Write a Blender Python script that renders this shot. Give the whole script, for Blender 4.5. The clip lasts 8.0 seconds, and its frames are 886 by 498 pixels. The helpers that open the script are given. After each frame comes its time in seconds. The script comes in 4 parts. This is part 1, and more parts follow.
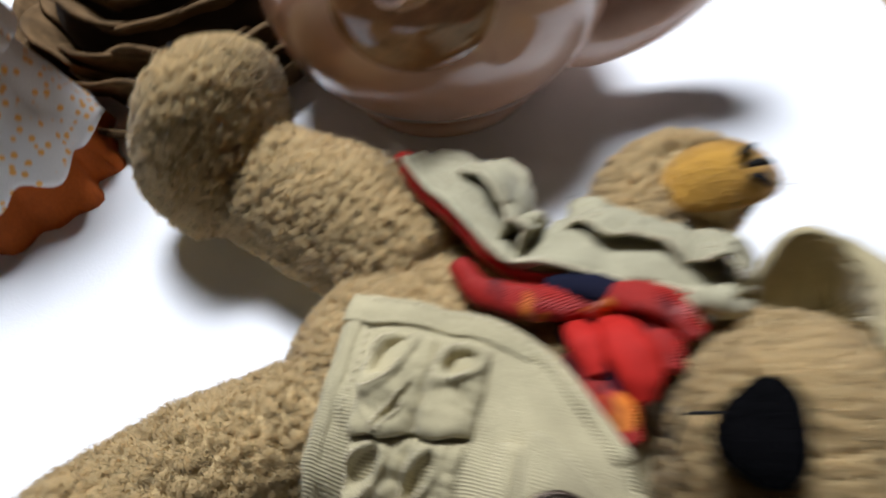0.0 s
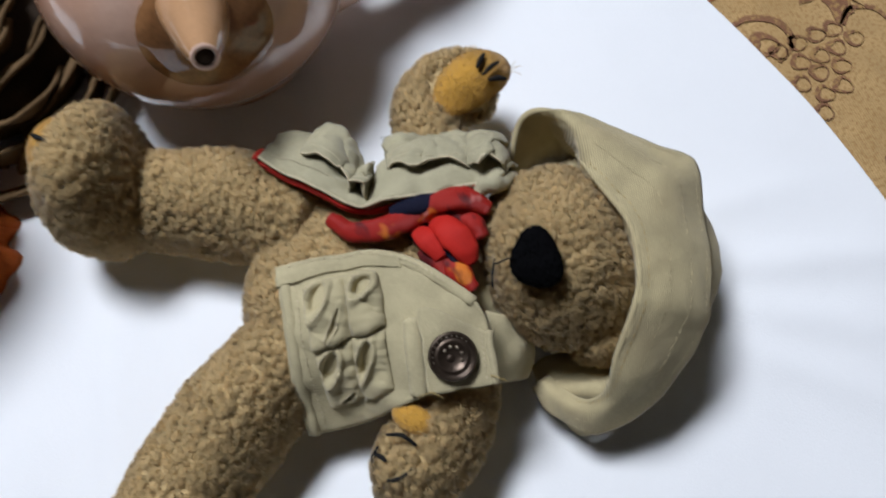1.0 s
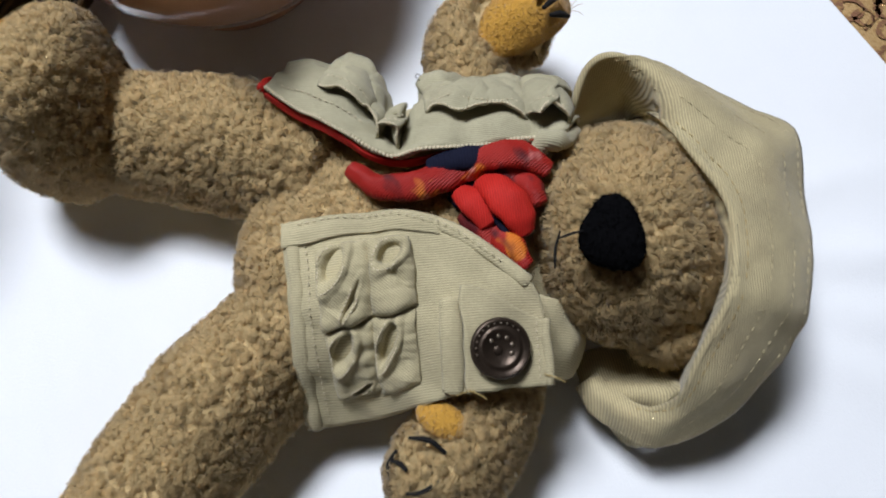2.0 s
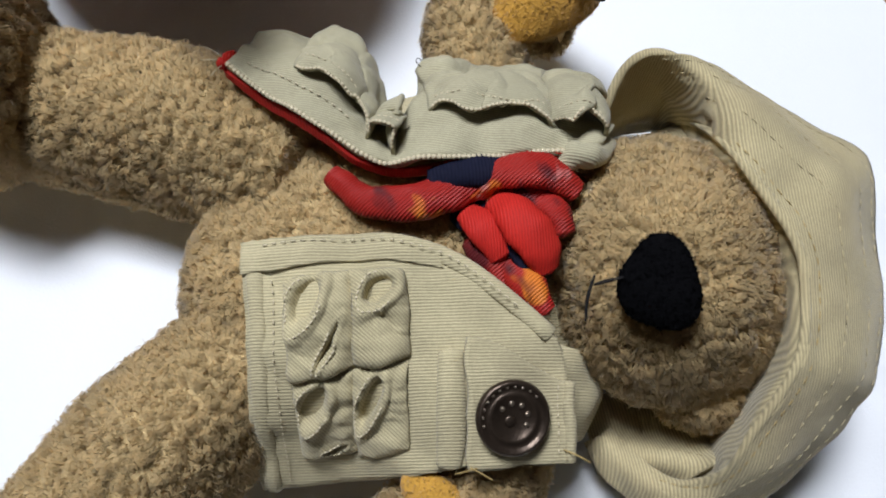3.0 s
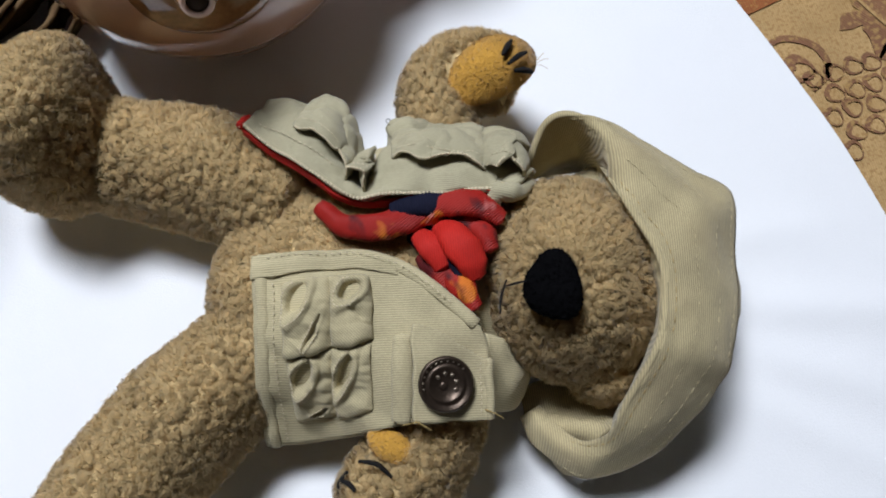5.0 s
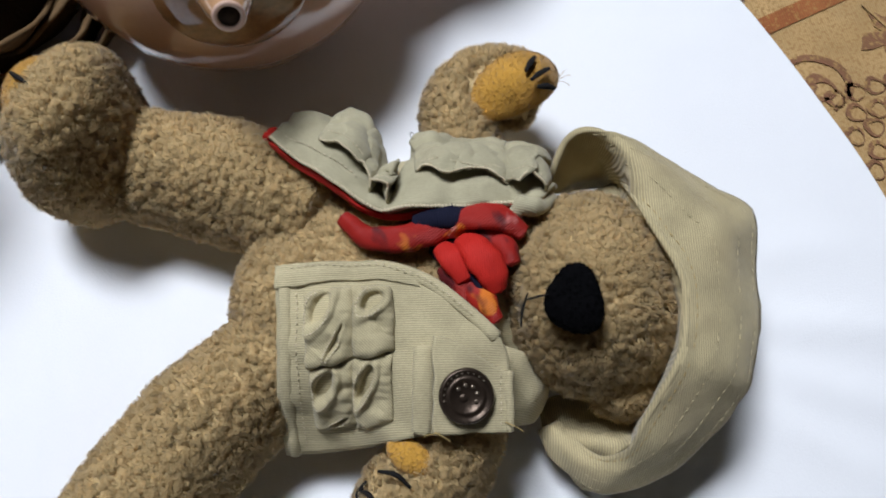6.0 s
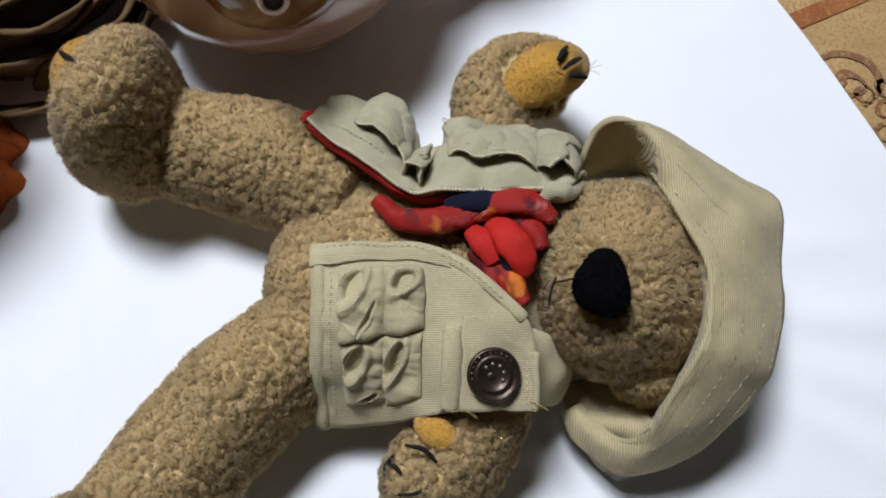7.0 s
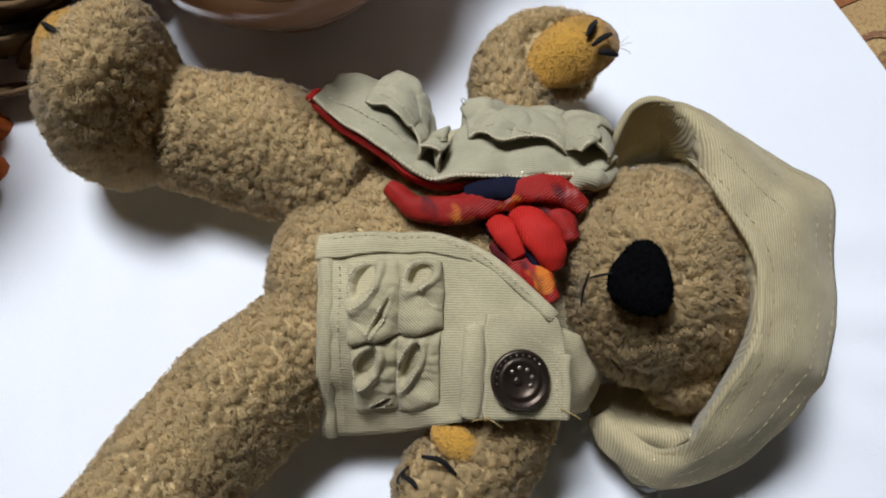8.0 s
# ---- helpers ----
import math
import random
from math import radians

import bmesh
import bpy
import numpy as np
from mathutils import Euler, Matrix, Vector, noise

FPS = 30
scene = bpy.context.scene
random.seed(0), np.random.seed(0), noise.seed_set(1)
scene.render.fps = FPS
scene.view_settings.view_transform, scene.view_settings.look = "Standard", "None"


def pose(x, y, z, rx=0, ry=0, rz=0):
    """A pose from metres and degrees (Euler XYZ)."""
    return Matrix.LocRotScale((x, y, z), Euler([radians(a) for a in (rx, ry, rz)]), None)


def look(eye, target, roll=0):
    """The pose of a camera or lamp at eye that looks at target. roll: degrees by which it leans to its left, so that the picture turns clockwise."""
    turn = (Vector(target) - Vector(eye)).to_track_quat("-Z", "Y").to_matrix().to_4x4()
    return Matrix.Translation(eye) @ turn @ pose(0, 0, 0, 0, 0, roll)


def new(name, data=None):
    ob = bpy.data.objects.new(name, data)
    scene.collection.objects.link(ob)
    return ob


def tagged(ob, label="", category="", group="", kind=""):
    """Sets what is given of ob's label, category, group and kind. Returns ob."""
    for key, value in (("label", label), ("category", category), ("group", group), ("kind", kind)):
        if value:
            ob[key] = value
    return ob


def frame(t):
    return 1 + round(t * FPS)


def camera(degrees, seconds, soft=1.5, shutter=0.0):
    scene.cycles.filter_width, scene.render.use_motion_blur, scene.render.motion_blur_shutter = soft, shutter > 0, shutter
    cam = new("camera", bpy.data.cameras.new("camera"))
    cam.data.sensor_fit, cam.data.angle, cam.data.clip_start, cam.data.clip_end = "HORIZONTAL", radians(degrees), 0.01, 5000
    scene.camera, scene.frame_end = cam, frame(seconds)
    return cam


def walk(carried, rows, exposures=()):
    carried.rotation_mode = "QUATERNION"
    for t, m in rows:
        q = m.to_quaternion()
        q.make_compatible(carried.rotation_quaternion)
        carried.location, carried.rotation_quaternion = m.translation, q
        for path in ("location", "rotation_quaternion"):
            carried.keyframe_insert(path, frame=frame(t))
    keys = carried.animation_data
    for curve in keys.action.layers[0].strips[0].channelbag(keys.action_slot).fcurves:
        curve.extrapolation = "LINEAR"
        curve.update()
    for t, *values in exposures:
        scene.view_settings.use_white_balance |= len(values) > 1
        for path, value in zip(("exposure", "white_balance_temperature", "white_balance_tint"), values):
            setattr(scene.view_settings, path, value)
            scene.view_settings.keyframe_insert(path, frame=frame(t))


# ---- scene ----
cam = camera(62.73, 8.0, soft=2.0, shutter=0.5)
PATH = [
    (0, (0.02657, -0.08412, 0.16933), (0.01575, 0.03893, 0.01204), -5.45),
    (0.2, (0.04597, -0.08455, 0.22417), (0.03347, 0.01422, 0.05070), -10.29),
    (0.4, (0.04822, -0.08778, 0.25955), (0.03468, 0.00291, 0.08180), -14.14),
    (0.5, (0.04971, -0.09239, 0.26212), (0.03784, -0.00197, 0.08412), -16.09),
    (0.6, (0.04818, -0.09164, 0.26025), (0.04275, -0.00461, 0.08026), -15.75),
    (0.8, (0.03720, -0.08818, 0.25542), (0.04659, -0.01020, 0.07149), -13.72),
    (1, (0.02933, -0.09698, 0.25032), (0.04697, -0.02427, 0.06484), -12.02),
    (1.5, (0.03336, -0.08854, 0.23275), (0.05242, -0.02568, 0.04384), -6.48),
    (2, (0.01378, -0.07606, 0.21304), (0.03754, -0.01369, 0.02450), -1.46),
    (3.5, (0.01562, -0.04393, 0.18023), (0.04837, 0.00020, -0.01207), 17.26),
    (4, (0.01944, -0.05463, 0.21310), (0.05124, -0.00210, 0.02276), 11.55),
    (5.5, (0.02253, -0.07478, 0.23148), (0.04848, -0.01365, 0.04283), 3.91),
    (6, (0.01987, -0.07306, 0.23216), (0.04490, -0.00856, 0.04451), 2.86),
    (6.5, (0.01757, -0.07397, 0.23401), (0.03958, -0.00535, 0.04745), 0.76),
    (7, (0.01507, -0.07593, 0.23603), (0.03496, -0.01196, 0.04759), 0.63),
    (7.5, (0.01388, -0.07584, 0.22427), (0.03387, -0.01018, 0.03641), 0.50),
    (8, (0.01156, -0.06941, 0.21895), (0.03139, -0.00685, 0.03002), 1.14),
]
EXPOSURES = [(0.0, 0.30), (0.2, 0.15), (0.5, 0.0), (1.0, -0.08), (1.5, 0.0), (2.0, 0.05), (3.3, 0.15), (3.6, 0.15), (4.0, 0.05), (5.5, 0.0), (8.0, 0.0)]
walk(cam, [(t, look(eye, target, roll)) for t, eye, target, roll in PATH], EXPOSURES)
SUNSIDE = Vector((-0.12, 0.56, 1.46))  # the ceiling lamp's place above the table


# ---- world and light ----
world = bpy.data.worlds.new("night")
scene.world = world
world.use_nodes = True
world.node_tree.nodes["Background"].inputs[0].default_value = (0.8, 0.9, 1.0, 1)
world.node_tree.nodes["Background"].inputs[1].default_value = 0.005

lamp_data = bpy.data.lights.new("lamp_light", "AREA")
lamp_data.shape, lamp_data.size, lamp_data.energy = "DISK", 0.58, 48.5
lamp_data.color = (0.855, 0.905, 1.0)
lamp_light = new("lamp_light", lamp_data)
lamp_light.matrix_world = look(SUNSIDE, (0.05, 0.0, 0.0))


# ---- materials ----
def material(name, colour, rough=0.8, spec=0.3, metal=0.0, vary=0.12, size=60.0, bump=0.3, fine=900.0, sheen=0.0, island=0.0, coat=0.0):
    m = bpy.data.materials.new(name)
    m.use_nodes = True
    n, l = m.node_tree.nodes, m.node_tree.links
    b = n["Principled BSDF"]
    b.inputs["Roughness"].default_value = rough
    b.inputs["Metallic"].default_value = metal
    b.inputs["Specular IOR Level"].default_value = spec
    b.inputs["Sheen Weight"].default_value = sheen
    b.inputs["Coat Weight"].default_value = coat
    b.inputs["Coat Roughness"].default_value = 0.03
    co = n.new("ShaderNodeTexCoord")
    big = n.new("ShaderNodeTexNoise")
    big.inputs["Scale"].default_value, big.inputs["Detail"].default_value = size, 4
    small = n.new("ShaderNodeTexNoise")
    small.inputs["Scale"].default_value, small.inputs["Detail"].default_value = fine, 3
    l.new(co.outputs["Object"], big.inputs["Vector"])
    l.new(co.outputs["Object"], small.inputs["Vector"])
    mixed = n.new("ShaderNodeMath")
    mixed.operation = "MULTIPLY_ADD"
    l.new(small.outputs["Fac"], mixed.inputs[0])
    mixed.inputs[1].default_value = 0.5
    l.new(big.outputs["Fac"], mixed.inputs[2])
    value = n.new("ShaderNodeMapRange")
    value.inputs["From Min"].default_value, value.inputs["From Max"].default_value = 0.45, 1.05
    value.inputs["To Min"].default_value, value.inputs["To Max"].default_value = 1 - vary, 1 + vary
    l.new(mixed.outputs[0], value.inputs["Value"])
    last = value.outputs[0]
    if island:
        geo = n.new("ShaderNodeNewGeometry")
        rnd = n.new("ShaderNodeMapRange")
        rnd.inputs["To Min"].default_value, rnd.inputs["To Max"].default_value = 1 - island, 1 + island
        l.new(geo.outputs["Random Per Island"], rnd.inputs["Value"])
        mul = n.new("ShaderNodeMath")
        mul.operation = "MULTIPLY"
        l.new(last, mul.inputs[0])
        l.new(rnd.outputs[0], mul.inputs[1])
        last = mul.outputs[0]
    tint = n.new("ShaderNodeVectorMath")
    tint.operation = "SCALE"
    tint.inputs[0].default_value = colour
    l.new(last, tint.inputs["Scale"])
    l.new(tint.outputs[0], b.inputs["Base Color"])
    if bump:
        bn = n.new("ShaderNodeBump")
        bn.inputs["Strength"].default_value, bn.inputs["Distance"].default_value = bump, 0.0006
        l.new(small.outputs["Fac"], bn.inputs["Height"])
        l.new(bn.outputs[0], b.inputs["Normal"])
    m["tint"] = tint.name
    return m


def twill(name, colour, angle, pitch=0.00085, strength=0.4, vary=0.22, stain=(0.30, 0.25, 0.16), ribs=(0.85, 1.08)):
    """Cotton twill: slanting ribs of the given pitch, with a faint uneven wear."""
    m = material(name, colour, rough=0.9, spec=0.15, vary=vary, size=70, bump=0, fine=1500, sheen=0.15)
    n, l = m.node_tree.nodes, m.node_tree.links
    co = n.new("ShaderNodeTexCoord")
    turn = n.new("ShaderNodeMapping")
    turn.inputs["Rotation"].default_value = (0, 0, radians(angle))
    l.new(co.outputs["Object"], turn.inputs["Vector"])
    wob = n.new("ShaderNodeTexWave")
    wob.inputs["Scale"].default_value = 2 * math.pi / 20 / pitch
    wob.inputs["Distortion"].default_value, wob.inputs["Detail"].default_value, wob.inputs["Detail Scale"].default_value = 1.2, 2, 0.6
    l.new(turn.outputs[0], wob.inputs["Vector"])
    grain = n.new("ShaderNodeTexNoise")
    grain.inputs["Scale"].default_value = 2600
    l.new(co.outputs["Object"], grain.inputs["Vector"])
    add = n.new("ShaderNodeMath")
    add.operation = "MULTIPLY_ADD"
    l.new(grain.outputs["Fac"], add.inputs[0])
    add.inputs[1].default_value = 0.7
    l.new(wob.outputs["Fac"], add.inputs[2])
    bn = n.new("ShaderNodeBump")
    bn.inputs["Strength"].default_value, bn.inputs["Distance"].default_value = strength, 0.0003
    l.new(add.outputs[0], bn.inputs["Height"])
    b = n["Principled BSDF"]
    l.new(bn.outputs[0], b.inputs["Normal"])
    # valleys between the ribs carry painted shade, worn patches are a little browner
    rib = n.new("ShaderNodeMapRange")
    rib.inputs["To Min"].default_value, rib.inputs["To Max"].default_value = ribs
    l.new(wob.outputs["Fac"], rib.inputs["Value"])
    sc = n.new("ShaderNodeVectorMath")
    sc.operation = "SCALE"
    l.new(n[m["tint"]].outputs[0], sc.inputs[0])
    l.new(rib.outputs[0], sc.inputs["Scale"])
    wear = n.new("ShaderNodeTexNoise")
    wear.inputs["Scale"].default_value, wear.inputs["Detail"].default_value = 38, 5
    l.new(co.outputs["Object"], wear.inputs["Vector"])
    ramp = n.new("ShaderNodeMapRange")
    ramp.inputs["From Min"].default_value, ramp.inputs["From Max"].default_value = 0.5, 0.75
    ramp.inputs["To Max"].default_value = 0.35
    l.new(wear.outputs["Fac"], ramp.inputs["Value"])
    mx = n.new("ShaderNodeMix")
    mx.data_type = "RGBA"
    l.new(ramp.outputs[0], mx.inputs[0])
    l.new(sc.outputs[0], mx.inputs[6])
    mx.inputs[7].default_value = (*stain, 1)
    l.new(mx.outputs[2], b.inputs["Base Color"])
    return m


def two_tone(m, colour, size, low, high, voronoi=False, squash=(1, 1, 1), twist=0.0):
    """Blends a second colour into a material by a procedural mask."""
    n, l = m.node_tree.nodes, m.node_tree.links
    b = n["Principled BSDF"]
    before = b.inputs["Base Color"].links[0].from_socket
    co = n.new("ShaderNodeTexCoord")
    mp = n.new("ShaderNodeMapping")
    mp.inputs["Scale"].default_value = squash
    mp.inputs["Rotation"].default_value = (0, 0, twist)
    l.new(co.outputs["Object"], mp.inputs["Vector"])
    tex = n.new("ShaderNodeTexVoronoi" if voronoi else "ShaderNodeTexNoise")
    tex.inputs["Scale"].default_value = size
    l.new(mp.outputs[0], tex.inputs["Vector"])
    rg = n.new("ShaderNodeMapRange")
    rg.inputs["From Min"].default_value, rg.inputs["From Max"].default_value = low, high
    l.new(tex.outputs["Distance" if voronoi else "Fac"], rg.inputs["Value"])
    mx = n.new("ShaderNodeMix")
    mx.data_type = "RGBA"
    l.new(rg.outputs[0], mx.inputs[0])
    l.new(before, mx.inputs[6])
    mx.inputs[7].default_value = (*colour, 1)
    l.new(mx.outputs[2], b.inputs["Base Color"])
    return m


FUR = material("plush_fur", (0.71, 0.542, 0.292), rough=0.95, spec=0.06, vary=0.16, size=380, bump=0, fine=60, sheen=0.3, island=0.10)
# light also seeps through the pile
_n, _l = FUR.node_tree.nodes, FUR.node_tree.links
_seep, _both = _n.new("ShaderNodeBsdfTranslucent"), _n.new("ShaderNodeMixShader")
_both.inputs[0].default_value = 0.5
_l.new(_n[FUR["tint"]].outputs[0], _seep.inputs["Color"])
_l.new(_n["Principled BSDF"].outputs[0], _both.inputs[1])
_l.new(_seep.outputs[0], _both.inputs[2])
_l.new(_both.outputs[0], _n["Material Output"].inputs["Surface"])
FUR_SKIN = material("plush_backing", (0.55, 0.41, 0.21), rough=1.0, spec=0.05, vary=0.25, size=120, bump=0.6, fine=700)
FELT = material("mustard_felt", (0.50, 0.265, 0.045), rough=1.0, spec=0.08, vary=0.22, size=120, bump=0.8, fine=1600, sheen=0.3)
BLACK = material("black_velvet", (0.003, 0.003, 0.0035), rough=1.0, spec=0.04, vary=0.3, size=300, bump=0.6, fine=2500)
THREAD = material("black_thread", (0.010, 0.009, 0.009), rough=0.8, spec=0.2, vary=0.2, bump=0.5, fine=3000)
BEAD = material("dark_bead", (0.008, 0.006, 0.005), rough=0.25, spec=0.5, vary=0.1, bump=0)
VEST = twill("khaki_green_twill", (0.49, 0.425, 0.26), -71, pitch=0.00058, ribs=(0.76, 1.10))
# same vest cloth for the standing front, its shade mixed into a darker colour
VEST_UP = twill("khaki_green_twill_turned_shaded", (0.39, 0.355, 0.235), -58, pitch=0.00055, ribs=(0.78, 1.10))
VEST_POCKET = twill("khaki_green_twill_slanted", (0.48, 0.415, 0.25), -28, pitch=0.00055, ribs=(0.76, 1.10))
HAT = twill("beige_twill", (0.448, 0.376, 0.216), 20, pitch=0.00062, ribs=(0.70, 1.14), stain=(0.36, 0.27, 0.15))
STITCH = material("beige_thread", (0.60, 0.52, 0.36), rough=0.9, spec=0.15, vary=0.2, bump=0.5, fine=3000)
EDGE_STITCH = material("ochre_thread", (0.42, 0.30, 0.12), rough=0.9, spec=0.15, vary=0.2, bump=0.5, fine=3000)
BRIM_STITCH = material("tan_thread", (0.50, 0.42, 0.255), rough=0.9, spec=0.15, vary=0.2, bump=0.5, fine=3000)
RED = twill("red_woven_cotton", (0.46, 0.016, 0.010), 15, pitch=0.0006, stain=(0.26, 0.008, 0.008))
PLAID = twill("red_plaid_cotton", (0.31, 0.013, 0.009), 70, pitch=0.0006, strength=0.6, stain=(0.40, 0.03, 0.014))
two_tone(PLAID, (0.62, 0.17, 0.02), 95, 0.60, 0.66, twist=0.4)
# pale pink flecks: glints on the folds, painted into the cloth colour
two_tone(PLAID, (0.60, 0.22, 0.20), 120, 0.63, 0.70, squash=(1, 0.6, 1))
# maroon blotches: dark plaid patches plus painted shade of the creases
two_tone(PLAID, (0.085, 0.008, 0.010), 150, 0.46, 0.36, squash=(1, 0.5, 1))
NAVY = twill("navy_woven_cotton", (0.008, 0.009, 0.022), 15, pitch=0.0007, vary=0.3, stain=(0.02, 0.012, 0.02))
for _m, _r, _s in ((RED, 0.7, 0.25), (PLAID, 0.55, 0.28), (NAVY, 0.8, 0.1)):
    _b = _m.node_tree.nodes["Principled BSDF"]
    _b.inputs["Sheen Weight"].default_value, _b.inputs["Roughness"].default_value, _b.inputs["Specular IOR Level"].default_value = 0.0, _r, _s
BRONZE = material("dark_bronze", (0.060, 0.042, 0.030), rough=0.34, spec=0.5, metal=0.75, vary=0.25, size=200, bump=0.15, fine=900)
BRONZE_WORN = material("worn_bronze", (0.30, 0.24, 0.18), rough=0.3, spec=0.5, metal=0.85, vary=0.2, bump=0.1)
WHITE = material("white_cotton", (0.80, 0.81, 0.83), rough=0.95, spec=0.1, vary=0.02, size=25, bump=0.25, fine=1800)
GOLD = twill("gold_jacquard", (0.44, 0.285, 0.125), 8, pitch=0.0009, vary=0.2, stain=(0.34, 0.20, 0.07))
BROWN_WEAVE = twill("brown_jacquard_motif", (0.20, 0.095, 0.05), -30, pitch=0.0010, vary=0.3, stain=(0.28, 0.15, 0.06))
DARK_WEAVE = twill("dark_jacquard_motif", (0.055, 0.030, 0.030), -30, pitch=0.0010, vary=0.3, stain=(0.12, 0.07, 0.04))
RUST = twill("rust_jacquard_stripe", (0.28, 0.095, 0.032), 8, pitch=0.0010, vary=0.2, stain=(0.40, 0.18, 0.06))
two_tone(GOLD, (0.33, 0.195, 0.075), 700, 0.50, 0.62)
two_tone(BROWN_WEAVE, (0.33, 0.20, 0.075), 600, 0.52, 0.62)
two_tone(DARK_WEAVE, (0.20, 0.13, 0.06), 600, 0.54, 0.64)
two_tone(RUST, (0.34, 0.18, 0.06), 700, 0.55, 0.66)
GLAZE = material("pink_beige_glaze", (0.62, 0.42, 0.33), rough=0.12, spec=0.5, vary=0.10, size=30, bump=0.0, fine=500, coat=0.8)
two_tone(GLAZE, (0.46, 0.24, 0.15), 14, 0.5, 0.75)
GLAZE_BROWN = material("tan_speckled_glaze", (0.27, 0.125, 0.05), rough=0.12, spec=0.5, vary=0.35, size=130, bump=0.0, fine=700, coat=0.8)
GLAZE_TAN = material("tan_glaze", (0.44, 0.25, 0.13), rough=0.12, spec=0.5, vary=0.12, size=60, bump=0.0, fine=700, coat=0.8)
# near-black colour that stands in for the shade inside the spout
HOLLOW = material("shaded_spout_hole", (0.03, 0.015, 0.008), rough=0.8, vary=0.2, bump=0.2)
HUSK = material("dry_brown_husk", (0.115, 0.070, 0.033), rough=0.8, spec=0.12, vary=0.5, size=70, bump=0.8, fine=300, island=0.4)
# near-black filler colour, painted shade for the gaps between the scales
HUSK_DARK = material("shaded_husk_core", (0.026, 0.016, 0.009), rough=0.9, vary=0.3, bump=0.5)
ORANGE = material("orange_fabric", (0.42, 0.085, 0.009), rough=0.75, spec=0.25, vary=0.25, size=60, bump=0.5, fine=900)
DOTTED = two_tone(material("white_dotted_fabric", (0.72, 0.70, 0.68), rough=0.9, spec=0.15, vary=0.06, bump=0.5, fine=1500), (0.80, 0.42, 0.12), 330, 0.38, 0.26, voronoi=True)
STRAW = material("yellow_straw", (0.62, 0.34, 0.02), rough=0.7, spec=0.3, vary=0.25, bump=0.2, island=0.35)
# greys of the unseen walls and ceiling, kept dark to limit bounced light
PLASTER = material("wall_fill_grey", (0.17, 0.165, 0.16), rough=0.9, vary=0.06, size=3, bump=0.2, fine=120)
CEILING = material("ceiling_fill_grey", (0.24, 0.24, 0.24), rough=0.9, vary=0.04, size=3, bump=0.2, fine=120)
BOARDS = material("floor_wood", (0.20, 0.11, 0.055), rough=0.5, vary=0.25, size=8, bump=0.2, fine=80)
WOOD = material("table_wood", (0.16, 0.08, 0.04), rough=0.4, vary=0.25, size=20, bump=0.2, fine=150)
SHADE = material("white_lamp_glass", (0.8, 0.8, 0.78), rough=0.4, vary=0.02, bump=0)


# ---- mesh helpers ----
def mesh(name, verts, faces, mats, smooth=True, index=None):
    me = bpy.data.meshes.new(name)
    me.from_pydata([tuple(v) for v in verts], [], [tuple(f) for f in faces])
    for m in mats if isinstance(mats, (list, tuple)) else [mats]:
        me.materials.append(m)
    if smooth:
        me.polygons.foreach_set("use_smooth", [True] * len(me.polygons))
    if index is not None:
        me.polygons.foreach_set("material_index", index)
    me.update()
    return me


def thing(name, at, label, category, group="", kind=""):
    ob = new(name)
    ob.location = at
    ob.empty_display_size = 0.01
    return tagged(ob, label, category, group, kind)


def part(name, data, parent, label=""):
    """Links a mesh, given in world coordinates, as one part under a thing or a part."""
    ob = new(name, data)
    base = Vector((0, 0, 0))
    p = parent
    while p:
        base += p.location
        p = p.parent
    ob.parent = parent
    ob.location = -base
    return tagged(ob, label)


def spline(points, n):
    """n points on a Catmull-Rom curve through the given ones (any dimension)."""
    p = np.array(points, float)
    p = np.vstack([2 * p[0] - p[1], p, 2 * p[-1] - p[-2]])
    out = []
    for s in np.linspace(0, len(p) - 3 - 1e-9, n):
        i = int(s)
        u = s - i
        a, b, c, d = p[i:i + 4]
        out.append(0.5 * (2 * b + (c - a) * u + (2 * a - 5 * b + 4 * c - d) * u * u + (3 * b - a - 3 * c + d) * u ** 3))
    return np.array(out)


def wob(p, scale, amount):
    return noise.noise(Vector(p) * scale) * amount


def tube(points, radii, n=24, k=20, up=(0, 0, 1), lump=0.0, lump_scale=150, flat=1.0, closed_ends=True):
    """A tube of changing radius along a smooth curve; flat scales it along 'up'."""
    c = spline(points, n)
    r = spline([[x] for x in radii], n)[:, 0]
    up = np.array(up, float)
    verts, faces = [], []
    for i in range(n):
        t = c[min(i + 1, n - 1)] - c[max(i - 1, 0)]
        t /= np.linalg.norm(t)
        side = np.cross(t, up)
        side /= np.linalg.norm(side)
        top = np.cross(side, t)
        for j in range(k):
            a = 2 * math.pi * j / k
            d = side * math.cos(a) + top * math.sin(a) * flat
            p = c[i] + d * r[i]
            if lump:
                p = p + d * wob(p, lump_scale, lump)
            verts.append(p)
    for i in range(n - 1):
        for j in range(k):
            a, b = i * k + j, i * k + (j + 1) % k
            faces.append((a, b, b + k, a + k))
    if closed_ends:
        for i, s in ((0, -1), (n - 1, 1)):
            t = c[i] - c[i + (1 if i == 0 else -1)]
            t /= np.linalg.norm(t)
            verts.append(c[i] + t * r[i] * 0.35)
            last = len(verts) - 1
            for j in range(k):
                a, b = i * k + j, i * k + (j + 1) % k
                faces.append((b, a, last) if i == 0 else (a, b, last))
    return np.array(verts), faces


